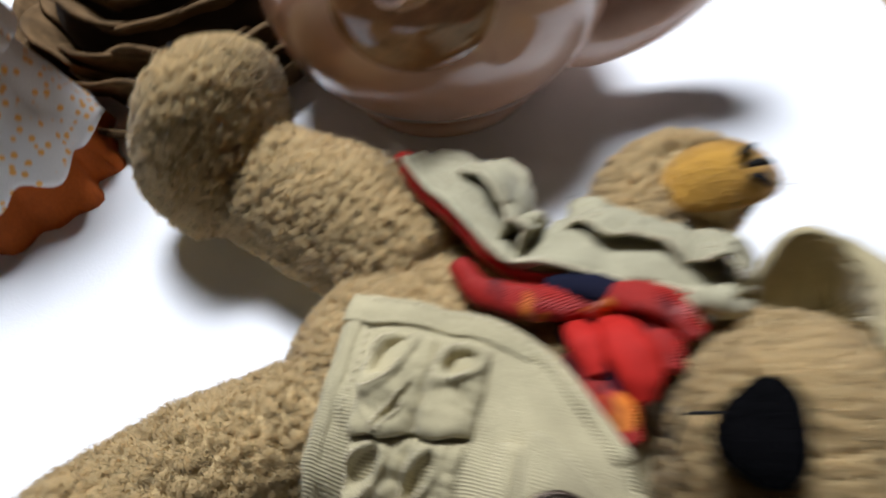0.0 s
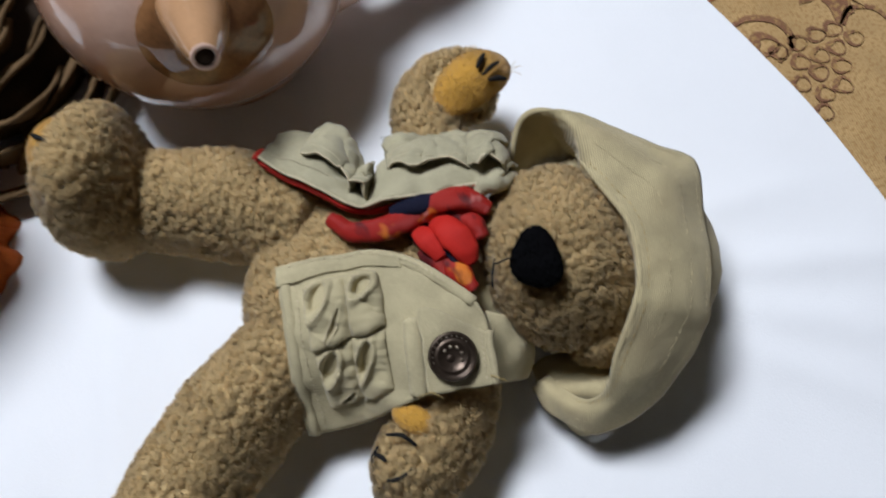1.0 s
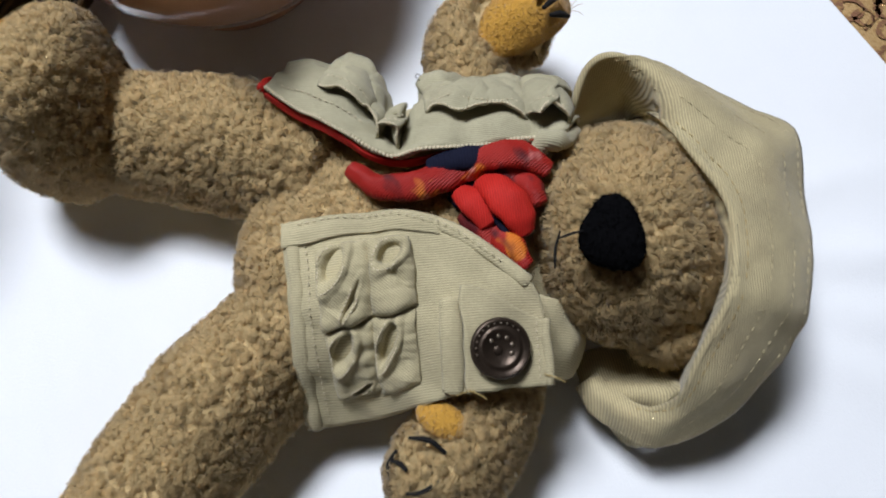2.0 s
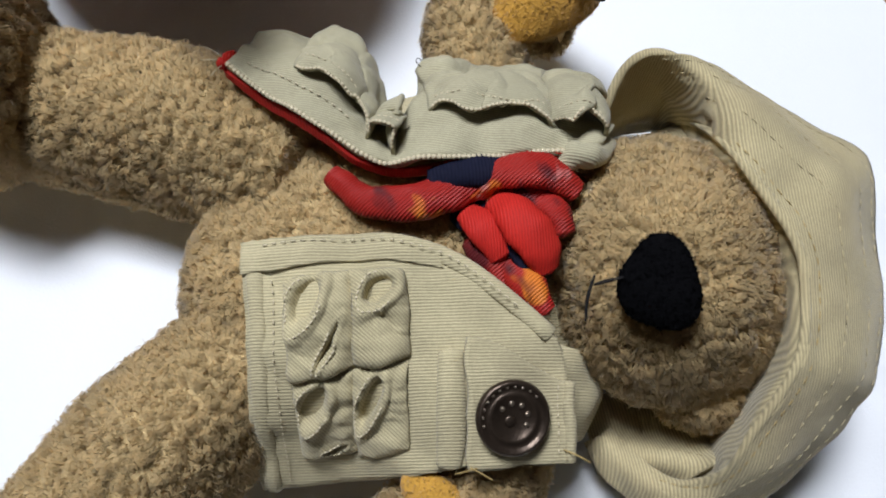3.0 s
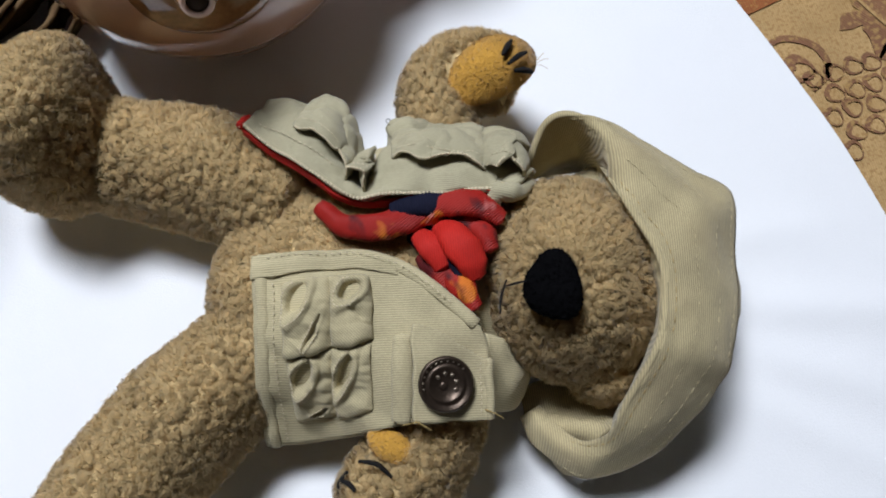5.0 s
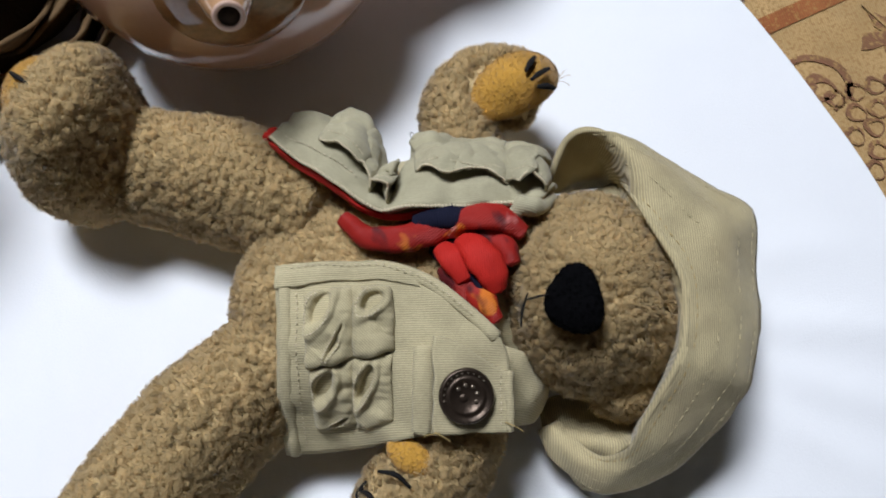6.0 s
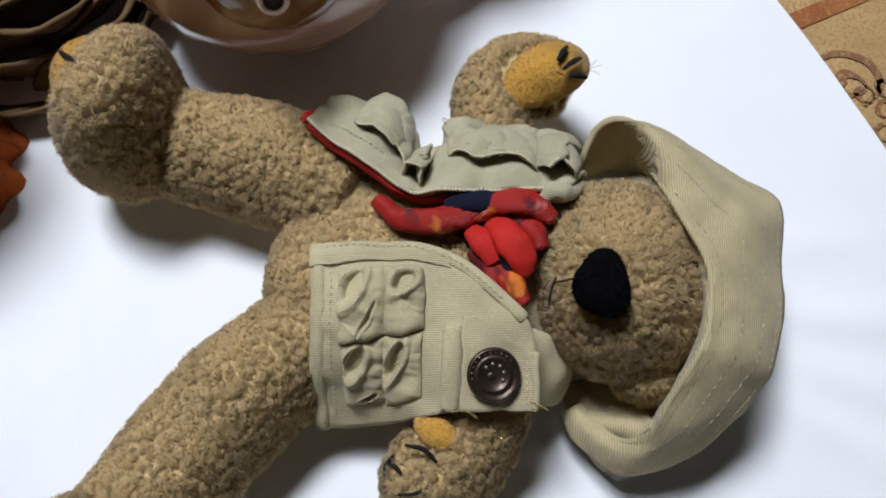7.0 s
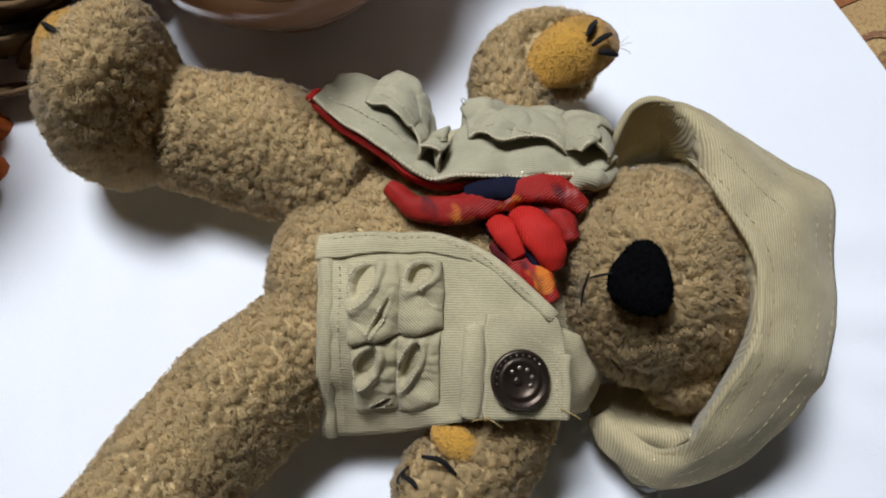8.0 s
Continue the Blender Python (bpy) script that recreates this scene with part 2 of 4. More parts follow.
def ball(centre, radii, turn=None, n=22, k=32, lump=0.0, lump_scale=100, power=1.0):
    """A rounded body, turned by a 3x3 matrix."""
    verts, faces = [], []
    turn = np.array(turn) if turn is not None else np.eye(3)
    for i in range(n + 1):
        la = math.pi * i / n
        for j in range(k):
            lo = 2 * math.pi * j / k
            d = np.array((math.sin(la) * math.cos(lo), math.sin(la) * math.sin(lo), math.cos(la)))
            d = np.sign(d) * np.abs(d) ** power
            p = np.array(centre) + turn @ (d * np.array(radii))
            if lump:
                p = p + (turn @ d) * wob(p, lump_scale, lump)
            verts.append(p)
    for i in range(n):
        for j in range(k):
            a, b = i * k + j, i * k + (j + 1) % k
            faces.append((a, a + k, b + k, b))
    return np.array(verts), faces


def sheet(surface, nu, nv, thick, wrinkle=0.0, wrinkle_scale=200, keep=None):
    """A sheet of cloth over surface(u, v), with thickness and a rim; keep(u, v) may cut it out."""
    us, vs = np.linspace(0, 1, nu), np.linspace(0, 1, nv)
    g = np.array([[surface(u, v) for v in vs] for u in us])
    du = np.gradient(g, axis=0)
    dv = np.gradient(g, axis=1)
    nm = np.cross(du, dv)
    nm /= np.linalg.norm(nm, axis=2, keepdims=True) + 1e-12
    if nm[:, :, 2].mean() < 0:
        nm = -nm
    if wrinkle:
        for i in range(nu):
            for j in range(nv):
                g[i, j] += nm[i, j] * wob(g[i, j], wrinkle_scale, wrinkle)
    top, bot = g + nm * thick / 2, g - nm * thick / 2
    verts = list(top.reshape(-1, 3)) + list(bot.reshape(-1, 3))
    off = nu * nv
    on = np.array([[keep is None or keep((us[i] + us[i + 1]) / 2, (vs[j] + vs[j + 1]) / 2) for j in range(nv - 1)] for i in range(nu - 1)])
    faces = []
    for i in range(nu - 1):
        for j in range(nv - 1):
            if not on[i, j]:
                continue
            a, b, c, d = i * nv + j, (i + 1) * nv + j, (i + 1) * nv + j + 1, i * nv + j + 1
            faces.append((a, b, c, d))
            faces.append((d + off, c + off, b + off, a + off))
            for (x, y), (p, q) in (((i, j - 1), (a, b)), ((i + 1, j), (b, c)), ((i, j + 1), (c, d)), ((i - 1, j), (d, a))):
                if not (0 <= x < nu - 1 and 0 <= y < nv - 1) or not on[x, y]:
                    faces.append((q, p, p + off, q + off))
    return np.array(verts), faces


def rails(*lines):
    """A surface through several smooth lines: u along them, v across."""
    fine = [spline(l, 60) for l in lines]

    def at(u, v):
        across = [f[min(int(u * 59), 58)] * (1 - (u * 59 - min(int(u * 59), 58))) + f[min(int(u * 59), 58) + 1] * (u * 59 - min(int(u * 59), 58)) for f in fine]
        if len(across) == 2:
            return across[0] * (1 - v) + across[1] * v
        s = v * (len(across) - 1)
        i = min(int(s), len(across) - 2)
        w = s - i
        p = [across[max(i - 1, 0)] if i else 2 * across[0] - across[1], across[i], across[i + 1], across[i + 2] if i + 2 < len(across) else 2 * across[-1] - across[-2]]
        return 0.5 * (2 * p[1] + (p[2] - p[0]) * w + (2 * p[0] - 5 * p[1] + 4 * p[2] - p[3]) * w * w + (3 * p[1] - p[0] - 3 * p[2] + p[3]) * w ** 3)
    return at


def normal_at(surface, u, v):
    e = 0.01
    a = surface(min(u + e, 1), v) - surface(max(u - e, 0), v)
    b = surface(u, min(v + e, 1)) - surface(u, max(v - e, 0))
    n = np.cross(a, b)
    n /= np.linalg.norm(n)
    return n if n[2] > 0 else -n


def dashes(name, points, parent, mat, length=0.0016, gap=0.0008, r=0.00022, lift=0.0003, label=""):
    """A row of stitches along a curve, in one mesh."""
    c = spline(points, 400)
    d = np.r_[0, np.cumsum(np.linalg.norm(np.diff(c, axis=0), axis=1))]
    verts, faces = [], []
    s = gap
    while s + length < d[-1]:
        q = np.array([[np.interp(s + length * w, d, c[:, k]) for k in range(3)] for w in (0, 0.33, 0.67, 1)])
        q[1:3, 2] += lift
        v, f = tube(q, [r * 0.6, r, r, r * 0.6], n=5, k=5, up=(0.1, 0.2, 1))
        o = len(verts)
        verts += list(v)
        faces += [tuple(i + o for i in x) for x in f]
        s += length + gap
    ob = part(name, mesh(name, verts, faces, mat), parent, label)
    ob["kind"] = "stuff"
    return ob


COVER = []  # (x, y, z, reach) of cloth and felt that lie on the plush


def press(shape, gap=0.0035):
    """Pushes a plush skin down where clothes lie on it."""
    verts, faces = shape
    verts = np.array(verts)
    if COVER:
        cov = np.array(COVER)
        for i, p in enumerate(verts):
            near = np.hypot(cov[:, 0] - p[0], cov[:, 1] - p[1])
            k = near.argmin()
            if near[k] < 0.003 and p[2] > cov[k, 2] - gap:
                verts[i, 2] = cov[k, 2] - gap
    return verts, faces


def nearest(p, q):
    """For each of p the nearest of q."""
    return ((q ** 2).sum(axis=1)[None] - 2 * p @ q.T).argmin(axis=1)


def fur(name, shapes, parent, per_mm2=4.0, length=0.0030, radius=0.00013, seed=1, mat=None, above=-1.0, lock=0.34, bald=True):
    """Short curly pile on closed shapes: hairs gather in small twisted locks; none grow under the clothes."""
    rng = np.random.default_rng(seed)
    V, F, SN, o = [], [], [], 0
    for verts, faces in shapes:
        verts = np.array(verts)
        tri = np.array([(f[0], f[i], f[i + 1]) for f in faces for i in range(1, len(f) - 1)])
        a, b, c = verts[tri[:, 0]], verts[tri[:, 1]], verts[tri[:, 2]]
        cr = np.cross(b - a, c - a)
        area = np.linalg.norm(cr, axis=1) / 2
        ok = area > 1e-12
        a, b, c, cr, area = a[ok], b[ok], c[ok], cr[ok], area[ok]

        def scatter(n):
            pick = rng.choice(len(area), n, p=area / area.sum())
            u, v = rng.random(n), rng.random(n)
            flip = u + v > 1
            u[flip], v[flip] = 1 - u[flip], 1 - v[flip]
            return a[pick] + (b - a)[pick] * u[:, None] + (c - a)[pick] * v[:, None], cr[pick] / np.linalg.norm(cr[pick], axis=1)[:, None]

        centre = verts.mean(axis=0)

        def grown(count):
            P, N = scatter(count)
            if np.mean(np.sum((P - centre) * N, axis=1)) < 0:
                N = -N
            good = (P[:, 2] > above) & (N[:, 2] > -0.45)
            if bald and COVER:
                cov = np.array(COVER)
                for s in range(0, len(P), 4000):
                    k = nearest(P[s:s + 4000, :2], cov[:, :2])
                    d = np.hypot(*(cov[k, :2] - P[s:s + 4000, :2]).T)
                    good[s:s + 4000] &= (d > cov[k, 3]) | (P[s:s + 4000, 2] < cov[k, 2] - 0.012)
            return P[good], N[good]

        P, N = grown(int(area.sum() * 1e6 * per_mm2))
        n = len(P)
        C, CN = grown(max(int(area.sum() * 1e6 * lock), 4))
        own = np.zeros(n, int)
        for s in range(0, n, 4000):
            own[s:s + 4000] = nearest(P[s:s + 4000], C)
        m_ = len(C)
        lean = rng.normal(0, 1, (m_, 3))
        rise = rng.uniform(0.75, 1.25, m_)
        spin = rng.choice((-1, 1), m_) * rng.uniform(0.2, 0.9, m_)
        pull = C[own] - P
        pull -= N * np.sum(pull * N, axis=1)[:, None]
        T = lean[own] * 0.35 + rng.normal(0, 0.8, (n, 3))
        T -= N * np.sum(T * N, axis=1)[:, None]
        T /= np.linalg.norm(T, axis=1)[:, None] + 1e-9
        B = np.cross(N, T)
        L = length * rise[own] * (1 + rng.normal(0, 0.14, n)).clip(0.5, 1.5)
        curl = rng.normal(0, 0.9, n)
        around = np.cross(N, pull)
        wide = rng.normal(0, 1, (n, 3))
        turned = np.where(np.sum(np.cross(B, T) * N, axis=1) > 0, 1.0, -1.0)[:, None]
        rows = []
        for s, w in ((0.0, 1.0), (0.33, 1.1), (0.66, 0.95), (1.0, 0.45)):
            up = math.sin(s * 1.75) * 0.80
            side_ = s * s * 0.34
            pos = P + N * (L * up - 0.0005)[:, None] + T * (L * side_)[:, None] + pull * (0.55 * s) + around * (spin[own] * s * (1 - 0.5 * s))[:, None] + B * (L * 0.30 * math.sin(3.2 * s) * curl)[:, None]
            e1 = B * turned + wide * 0.4
            e1 /= np.linalg.norm(e1, axis=1)[:, None]
            rows.append(pos - e1 * radius * w)
            rows.append(pos + e1 * radius * w)
        W = np.stack(rows, 1)
        # the pile shades as soft rounded locks
        out = W - (C[own] + CN[own] * (0.2 * length))[:, None]
        out /= np.linalg.norm(out, axis=2)[:, :, None] + 1e-9
        SN.append((N[:, None] * 0.8 + out * 0.8 + (wide * 0.14)[:, None]).reshape(-1, 3))
        one = np.array([(0, 1, 3, 2), (2, 3, 5, 4), (4, 5, 7, 6)])
        m = 8
        V.append(W.reshape(-1, 3))
        F.append((one[None] + (np.arange(n) * m)[:, None, None] + o).reshape(-1, 4))
        o += n * m
    V, F = np.concatenate(V), np.concatenate(F)
    me = bpy.data.meshes.new(name)
    me.vertices.add(len(V))
    me.vertices.foreach_set("co", V.astype(np.float32).ravel())
    me.loops.add(F.size)
    me.loops.foreach_set("vertex_index", F.astype(np.int32).ravel())
    me.polygons.add(len(F))
    me.polygons.foreach_set("loop_start", np.arange(0, F.size, 4, dtype=np.int32))
    me.polygons.foreach_set("use_smooth", np.ones(len(F), bool))
    me.materials.append(mat or FUR)
    me.update(calc_edges=True)
    SN = np.concatenate(SN)
    SN /= np.linalg.norm(SN, axis=1)[:, None] + 1e-9
    me.normals_split_custom_set_from_vertices(SN.tolist())
    ob = part(name, me, parent)
    ob["kind"] = "stuff"
    return ob


# ---- the room, the table and the cloths ----
def box(name, lo, hi, mat, bevel=0.0):
    bm = bmesh.new()
    bmesh.ops.create_cube(bm, size=1)
    for v in bm.verts:
        v.co = Vector([(a + b) / 2 + c * (b - a) for a, b, c in zip(lo, hi, v.co)])
    if bevel:
        bmesh.ops.bevel(bm, geom=bm.edges[:], offset=bevel, segments=3, affect="EDGES", profile=0.5)
    me = bpy.data.meshes.new(name)
    bm.to_mesh(me)
    bm.free()
    me.materials.append(mat)
    return me


FLOOR = -0.76
# walls and ceiling stay out of view, added to shape the fill light
for name, lo, hi, mat, label in (
        ("floor", (-2.2, -2.0, FLOOR - 0.1), (2.2, 2.4, FLOOR), BOARDS, "brown wooden floor of the room"),
        ("ceiling", (-2.2, -2.0, 1.74), (2.2, 2.4, 1.84), CEILING, "unseen plain ceiling, added to bounce dim fill light"),
        ("wall_north", (-2.2, 2.4, FLOOR), (2.2, 2.5, 1.74), PLASTER, "unseen plain wall, added to bounce dim fill light"),
        ("wall_south", (-2.2, -2.1, FLOOR), (2.2, -2.0, 1.74), PLASTER, "unseen plain wall, added to bounce dim fill light"),
        ("wall_west", (-2.3, -2.0, FLOOR), (-2.2, 2.4, 1.74), PLASTER, "unseen plain wall, added to bounce dim fill light"),
        ("wall_east", (2.2, -2.0, FLOOR), (2.3, 2.4, 1.74), PLASTER, "unseen plain wall, added to bounce dim fill light")):
    tagged(new(name, box(name, lo, hi, mat)), label, name.split("_")[0], kind="structure")

table = thing("table", (0.0, 0.05, FLOOR), "brown wooden table under a gold cloth", "table")
part("tabletop", box("tabletop", (-0.6, -0.45, -0.036), (0.6, 0.6, -0.0045), WOOD, 0.004), table)
for x in (-0.52, 0.52):
    for y in (-0.38, 0.52):
        part("leg", box("leg", (x - 0.03, y - 0.03, FLOOR), (x + 0.03, y + 0.03, -0.036), WOOD, 0.006), table)

lamp = thing("ceiling_lamp", (SUNSIDE.x, SUNSIDE.y, 1.74), "round white glass lamp hanging from the ceiling", "lamp")
part("rod", mesh("rod", *tube([(SUNSIDE.x, SUNSIDE.y, 1.74), (SUNSIDE.x, SUNSIDE.y, 1.65), (SUNSIDE.x, SUNSIDE.y, 1.50)], [0.008] * 3, n=6, k=10, up=(1, 0, 0)), BRONZE), lamp)
part("shade", mesh("shade", *ball((SUNSIDE.x, SUNSIDE.y, SUNSIDE.z + 0.06), (0.33, 0.33, 0.035), n=12), SHADE), lamp)

# the gold cloth covers the table, the white one lies over it
tablecloth = thing("tablecloth", (0, 0, -0.004), "gold jacquard tablecloth with grapes, leaves and rust stripes", "tablecloth")


def flat_cloth(u, v):
    x, y = -0.62 + 1.24 * u, -0.47 + 1.09 * v
    return np.array((x, y, -0.0022 + 0.0004 * noise.noise(Vector((x * 9, y * 9, 0)))))


part("cloth", mesh("cloth", *sheet(flat_cloth, 60, 54, 0.0014), GOLD), tablecloth)

EDGE = spline([(0.168, 0.62), (0.178, 0.20), (0.1885, 0.100), (0.1965, 0.056), (0.2015, 0.020), (0.2048, -0.020), (0.203, -0.09), (0.196, -0.2), (0.185, -0.40)], 120)


def white_surface(u, v):
    y = 0.60 - 1.02 * v
    e = np.interp(-y, -EDGE[:, 1], EDGE[:, 0])
    w = u ** 0.7
    x = -0.56 + (e + 0.56) * w
    z = 0.0006 + 0.0018 * (noise.noise(Vector((x * 14, y * 14, 3))) + 0.6) * min(1, (1 - w) * 9)
    # soft creases that run out from under the hat and beside the lower leg
    for cx, cy, a, ln, h in ((0.165, -0.060, -0.35, 0.05, 0.0011), (0.160, -0.082, -0.6, 0.045, 0.0009), (0.155, -0.030, -0.15, 0.03, 0.0006), (-0.075, 0.000, 1.35, 0.05, 0.0010), (-0.11, -0.01, 1.2, 0.05, 0.0008), (0.150, -0.10, -0.8, 0.05, 0.0009)):
        s = (x - cx) * math.cos(a) + (y - cy) * math.sin(a)
        d = -(x - cx) * math.sin(a) + (y - cy) * math.cos(a)
        z += 1.9 * h * math.exp(-(s / ln) ** 2 - (d / 0.005) ** 2)
    return np.array((x, y, z))


def densify(v):
    """More rows near the toy."""
    return 0.5 + 0.5 * (0.35 * (2 * v - 1) + 0.65 * (2 * v - 1) ** 3)


white = thing("white_cloth", (0, 0, 0), "plain white cotton cloth with soft creases, spread on the table", "cloth")
part("cloth", mesh("cloth", *sheet(lambda u, v: white_surface(1 - (1 - u) ** 1.6, densify(v)), 130, 190, 0.0012), WHITE), white)


# ---- woven motifs of the gold cloth ----
def flat_shape(points, z=-0.0010, thick=0.00012):
    n = len(points)
    verts = [(x, y, z + thick) for x, y in points] + [(x, y, z) for x, y in points]
    return verts, [tuple(range(n))] + [(i + n, (i + 1) % n + n, (i + 1) % n, i) for i in range(n)]


def motif(name, shapes, mat, label=""):
    verts, faces = [], []
    for v, f in shapes:
        o = len(verts)
        verts += v
        faces += [tuple(i + o for i in x) for x in f]
    me = mesh(name, verts, faces, mat, smooth=False)
    bm = bmesh.new()
    bm.from_mesh(me)
    bmesh.ops.remove_doubles(bm, verts=bm.verts[:], dist=0.00002)
    bm.to_mesh(me)
    bm.free()
    return part(name, me, tablecloth, label)


def ring(cx, cy, r, w, z=-0.0010, n=18, bite=0.0):
    out = []
    for i in range(n):
        a, b = 2 * math.pi * i / n, 2 * math.pi * (i + 1) / n
        ra, rb = r * (1 + 0.08 * math.sin(3 * a + cx * 900)), r * (1 + 0.08 * math.sin(3 * b + cx * 900))
        wa, wb = w * (1 + 0.7 * math.cos(a - 2.4)), w * (1 + 0.7 * math.cos(b - 2.4))
        out.append(flat_shape([(cx + ra * math.cos(a), cy + ra * math.sin(a)), (cx + rb * math.cos(b), cy + rb * math.sin(b)),
                               (cx + (rb - wb) * math.cos(b), cy + (rb - wb) * math.sin(b)), (cx + (ra - wa) * math.cos(a), cy + (ra - wa) * math.sin(a))], z))
    return out


def leaf(cx, cy, a, size, z=-0.0010):
    """A lobed vine leaf with toothed edge."""
    pts = []
    for i in range(40):
        t = 2 * math.pi * i / 40
        r = size * (0.62 + 0.25 * math.cos(5 * t) + 0.10 * math.cos(13 * t)) * (1.15 - 0.3 * math.cos(t))
        pts.append((cx + r * math.cos(t + a), cy + r * math.sin(t + a)))
    return flat_shape(pts, z)


def stroke(points, w, z=-0.0010):
    c = spline(points, 24)
    t = np.gradient(c, axis=0)
    t /= np.linalg.norm(t, axis=1)[:, None]
    nrm = np.stack([-t[:, 1], t[:, 0]], 1)
    ww = w * (0.35 + 0.65 * np.sin(np.linspace(0.15, math.pi - 0.15, 24)))[:, None]
    a, b = c + nrm * ww, c - nrm * ww
    return [flat_shape([tuple(a[i]), tuple(a[i + 1]), tuple(b[i + 1]), tuple(b[i])], z) for i in range(23)]


rng = random.Random(5)
motif("woven_stripe", [flat_shape([(0.12, 0.0405), (0.62, 0.112), (0.62, 0.121), (0.12, 0.0480)])], RUST, "rust woven stripe")
for gx, gy in ((0.222, 0.002), (0.232, -0.058), (0.300, 0.020), (0.290, -0.05)):
    for row in range(5):
        for k in range(4 - abs(row - 1) // 1 if row > 1 else 4):
            x = gx + (k - 1.5) * 0.0085 + (row % 2) * 0.004 + rng.uniform(-0.0008, 0.0008)
            y = gy + 0.016 - row * 0.0078 + rng.uniform(-0.0008, 0.0008)
            motif("woven_grape", ring(x, y, 0.0040, 0.0013), BROWN_WEAVE)
for lx, ly, a, s in ((0.246, 0.037, 1.9, 0.017), (0.262, -0.022, 0.6, 0.016), (0.230, -0.088, 2.4, 0.016), (0.29, 0.06, 0.2, 0.017)):
    motif("woven_leaf", [leaf(lx, ly, a, s)], BROWN_WEAVE)
    motif("woven_leaf_vein", stroke([(lx - s * math.cos(a), ly - s * math.sin(a)), (lx, ly), (lx + s * math.cos(a), ly + s * math.sin(a))], 0.0008, -0.0005), GOLD)
motif("woven_tendril", stroke([(0.192, 0.034), (0.206, 0.038), (0.217, 0.031), (0.217, 0.020), (0.207, 0.014)], 0.0016) , BROWN_WEAVE)
motif("woven_grape", ring(0.206, 0.024, 0.0062, 0.003), BROWN_WEAVE)
motif("woven_tendril", stroke([(0.238, 0.018), (0.246, 0.023), (0.254, 0.019), (0.256, 0.011)], 0.0012), BROWN_WEAVE)
# darker leaves past the stripe
for k in range(22):
    x, y = 0.190 + (k % 4) * 0.024 + rng.uniform(-0.005, 0.005), 0.086 + (k // 4) * 0.026 + rng.uniform(-0.005, 0.005)
    a = rng.uniform(0, 6)
    if y < 0.075 + (x - 0.19) * 0.15:
        continue
    motif("woven_dark_leaf", [leaf(x, y, a, 0.0085)] + stroke([(x, y), (x + 0.009 * math.cos(a), y + 0.009 * math.sin(a)), (x + 0.014 * math.cos(a + 0.6), y + 0.014 * math.sin(a + 0.6))], 0.0009), DARK_WEAVE)


# ---- the toy bear ----
bear = thing("teddy_bear", (0.04, -0.01, 0.0012), "tan curly plush teddy bear in khaki vest lying on cloth", "teddy bear")

PAD = (0.0850, 0.0378, 0.0426)  # the felt pad of the raised paw
torso_shape = ball((0.026, -0.009, 0.0225), (0.0440, 0.0360, 0.0205), n=40, k=60, lump=0.0012, lump_scale=60, power=0.94)
leg_up_shape = tube([(0.016, 0.020, 0.024), (-0.006, 0.039, 0.0225), (-0.028, 0.053, 0.0210), (-0.046, 0.064, 0.0210)], [0.0175, 0.0180, 0.0170, 0.0160], n=40, k=32, flat=1.02, lump=0.0012, lump_scale=70)
axis = np.array((-0.86, 0.51, 0.0))
side = np.array((0.51, 0.86, 0.0))
foot_turn = np.stack([axis, side, np.array((0, 0, 1.0))], 1)
foot_up_shape = ball((-0.0465, 0.0645, 0.0310), (0.0172, 0.0225, 0.0280), foot_turn, lump=0.0025, lump_scale=55, power=0.88)
fv = foot_up_shape[0] - np.array((-0.0465, 0.0645, 0.0310))
along, across = fv @ axis, fv @ side
foot_up_shape = (foot_up_shape[0] - np.outer(along * 0.34 * np.clip(across / 0.0225, 0, 1), axis) + np.outer(np.clip(across / 0.0225, 0, 1) * 0.0030, side), foot_up_shape[1])
FOOT_PAD = np.array((-0.0552, 0.0752, 0.0515))  # the felt sole of the raised foot
leg_low_shape = tube([(0.000, -0.017, 0.0210), (-0.024, -0.026, 0.0205), (-0.048, -0.040, 0.0195), (-0.071, -0.058, 0.0195)], [0.0165, 0.0175, 0.0175, 0.0165], n=40, k=32, flat=1.0, lump=0.0012, lump_scale=70)
foot_low_turn = np.stack([np.array((-0.84, -0.54, 0)), np.array((0.54, -0.84, 0)), np.array((0, 0, 1.0))], 1)
foot_low_shape = ball((-0.074, -0.066, 0.0270), (0.015, 0.022, 0.0255), foot_low_turn, lump=0.0025, lump_scale=55, power=0.92)
arm_up_shape = tube([(0.058, 0.012, 0.028), (0.064, 0.028, 0.027), (0.0685, 0.042, 0.027), (0.0780, 0.0445, 0.029), (0.0900, 0.0395, 0.030)], [0.0115, 0.0110, 0.0115, 0.0125, 0.0105], n=40, k=28, lump=0.0008, lump_scale=90)
arm_low_shape = tube([(0.040, -0.038, 0.028), (0.033, -0.052, 0.026), (0.0245, -0.0625, 0.0225), (0.0144, -0.0676, 0.0215), (0.0061, -0.0630, 0.0215)], [0.0130, 0.0138, 0.0138, 0.0128, 0.0100], n=40, k=28, lump=0.0008, lump_scale=90)
head_shape = ball((0.0824, -0.0314, 0.0325), (0.0247, 0.0284, 0.0262), n=40, k=60, lump=0.0012, lump_scale=70)
ear_shape = ball((0.0841, -0.0584, 0.0280), (0.0105, 0.0080, 0.0095), n=24, k=32, lump=0.0016, lump_scale=90)

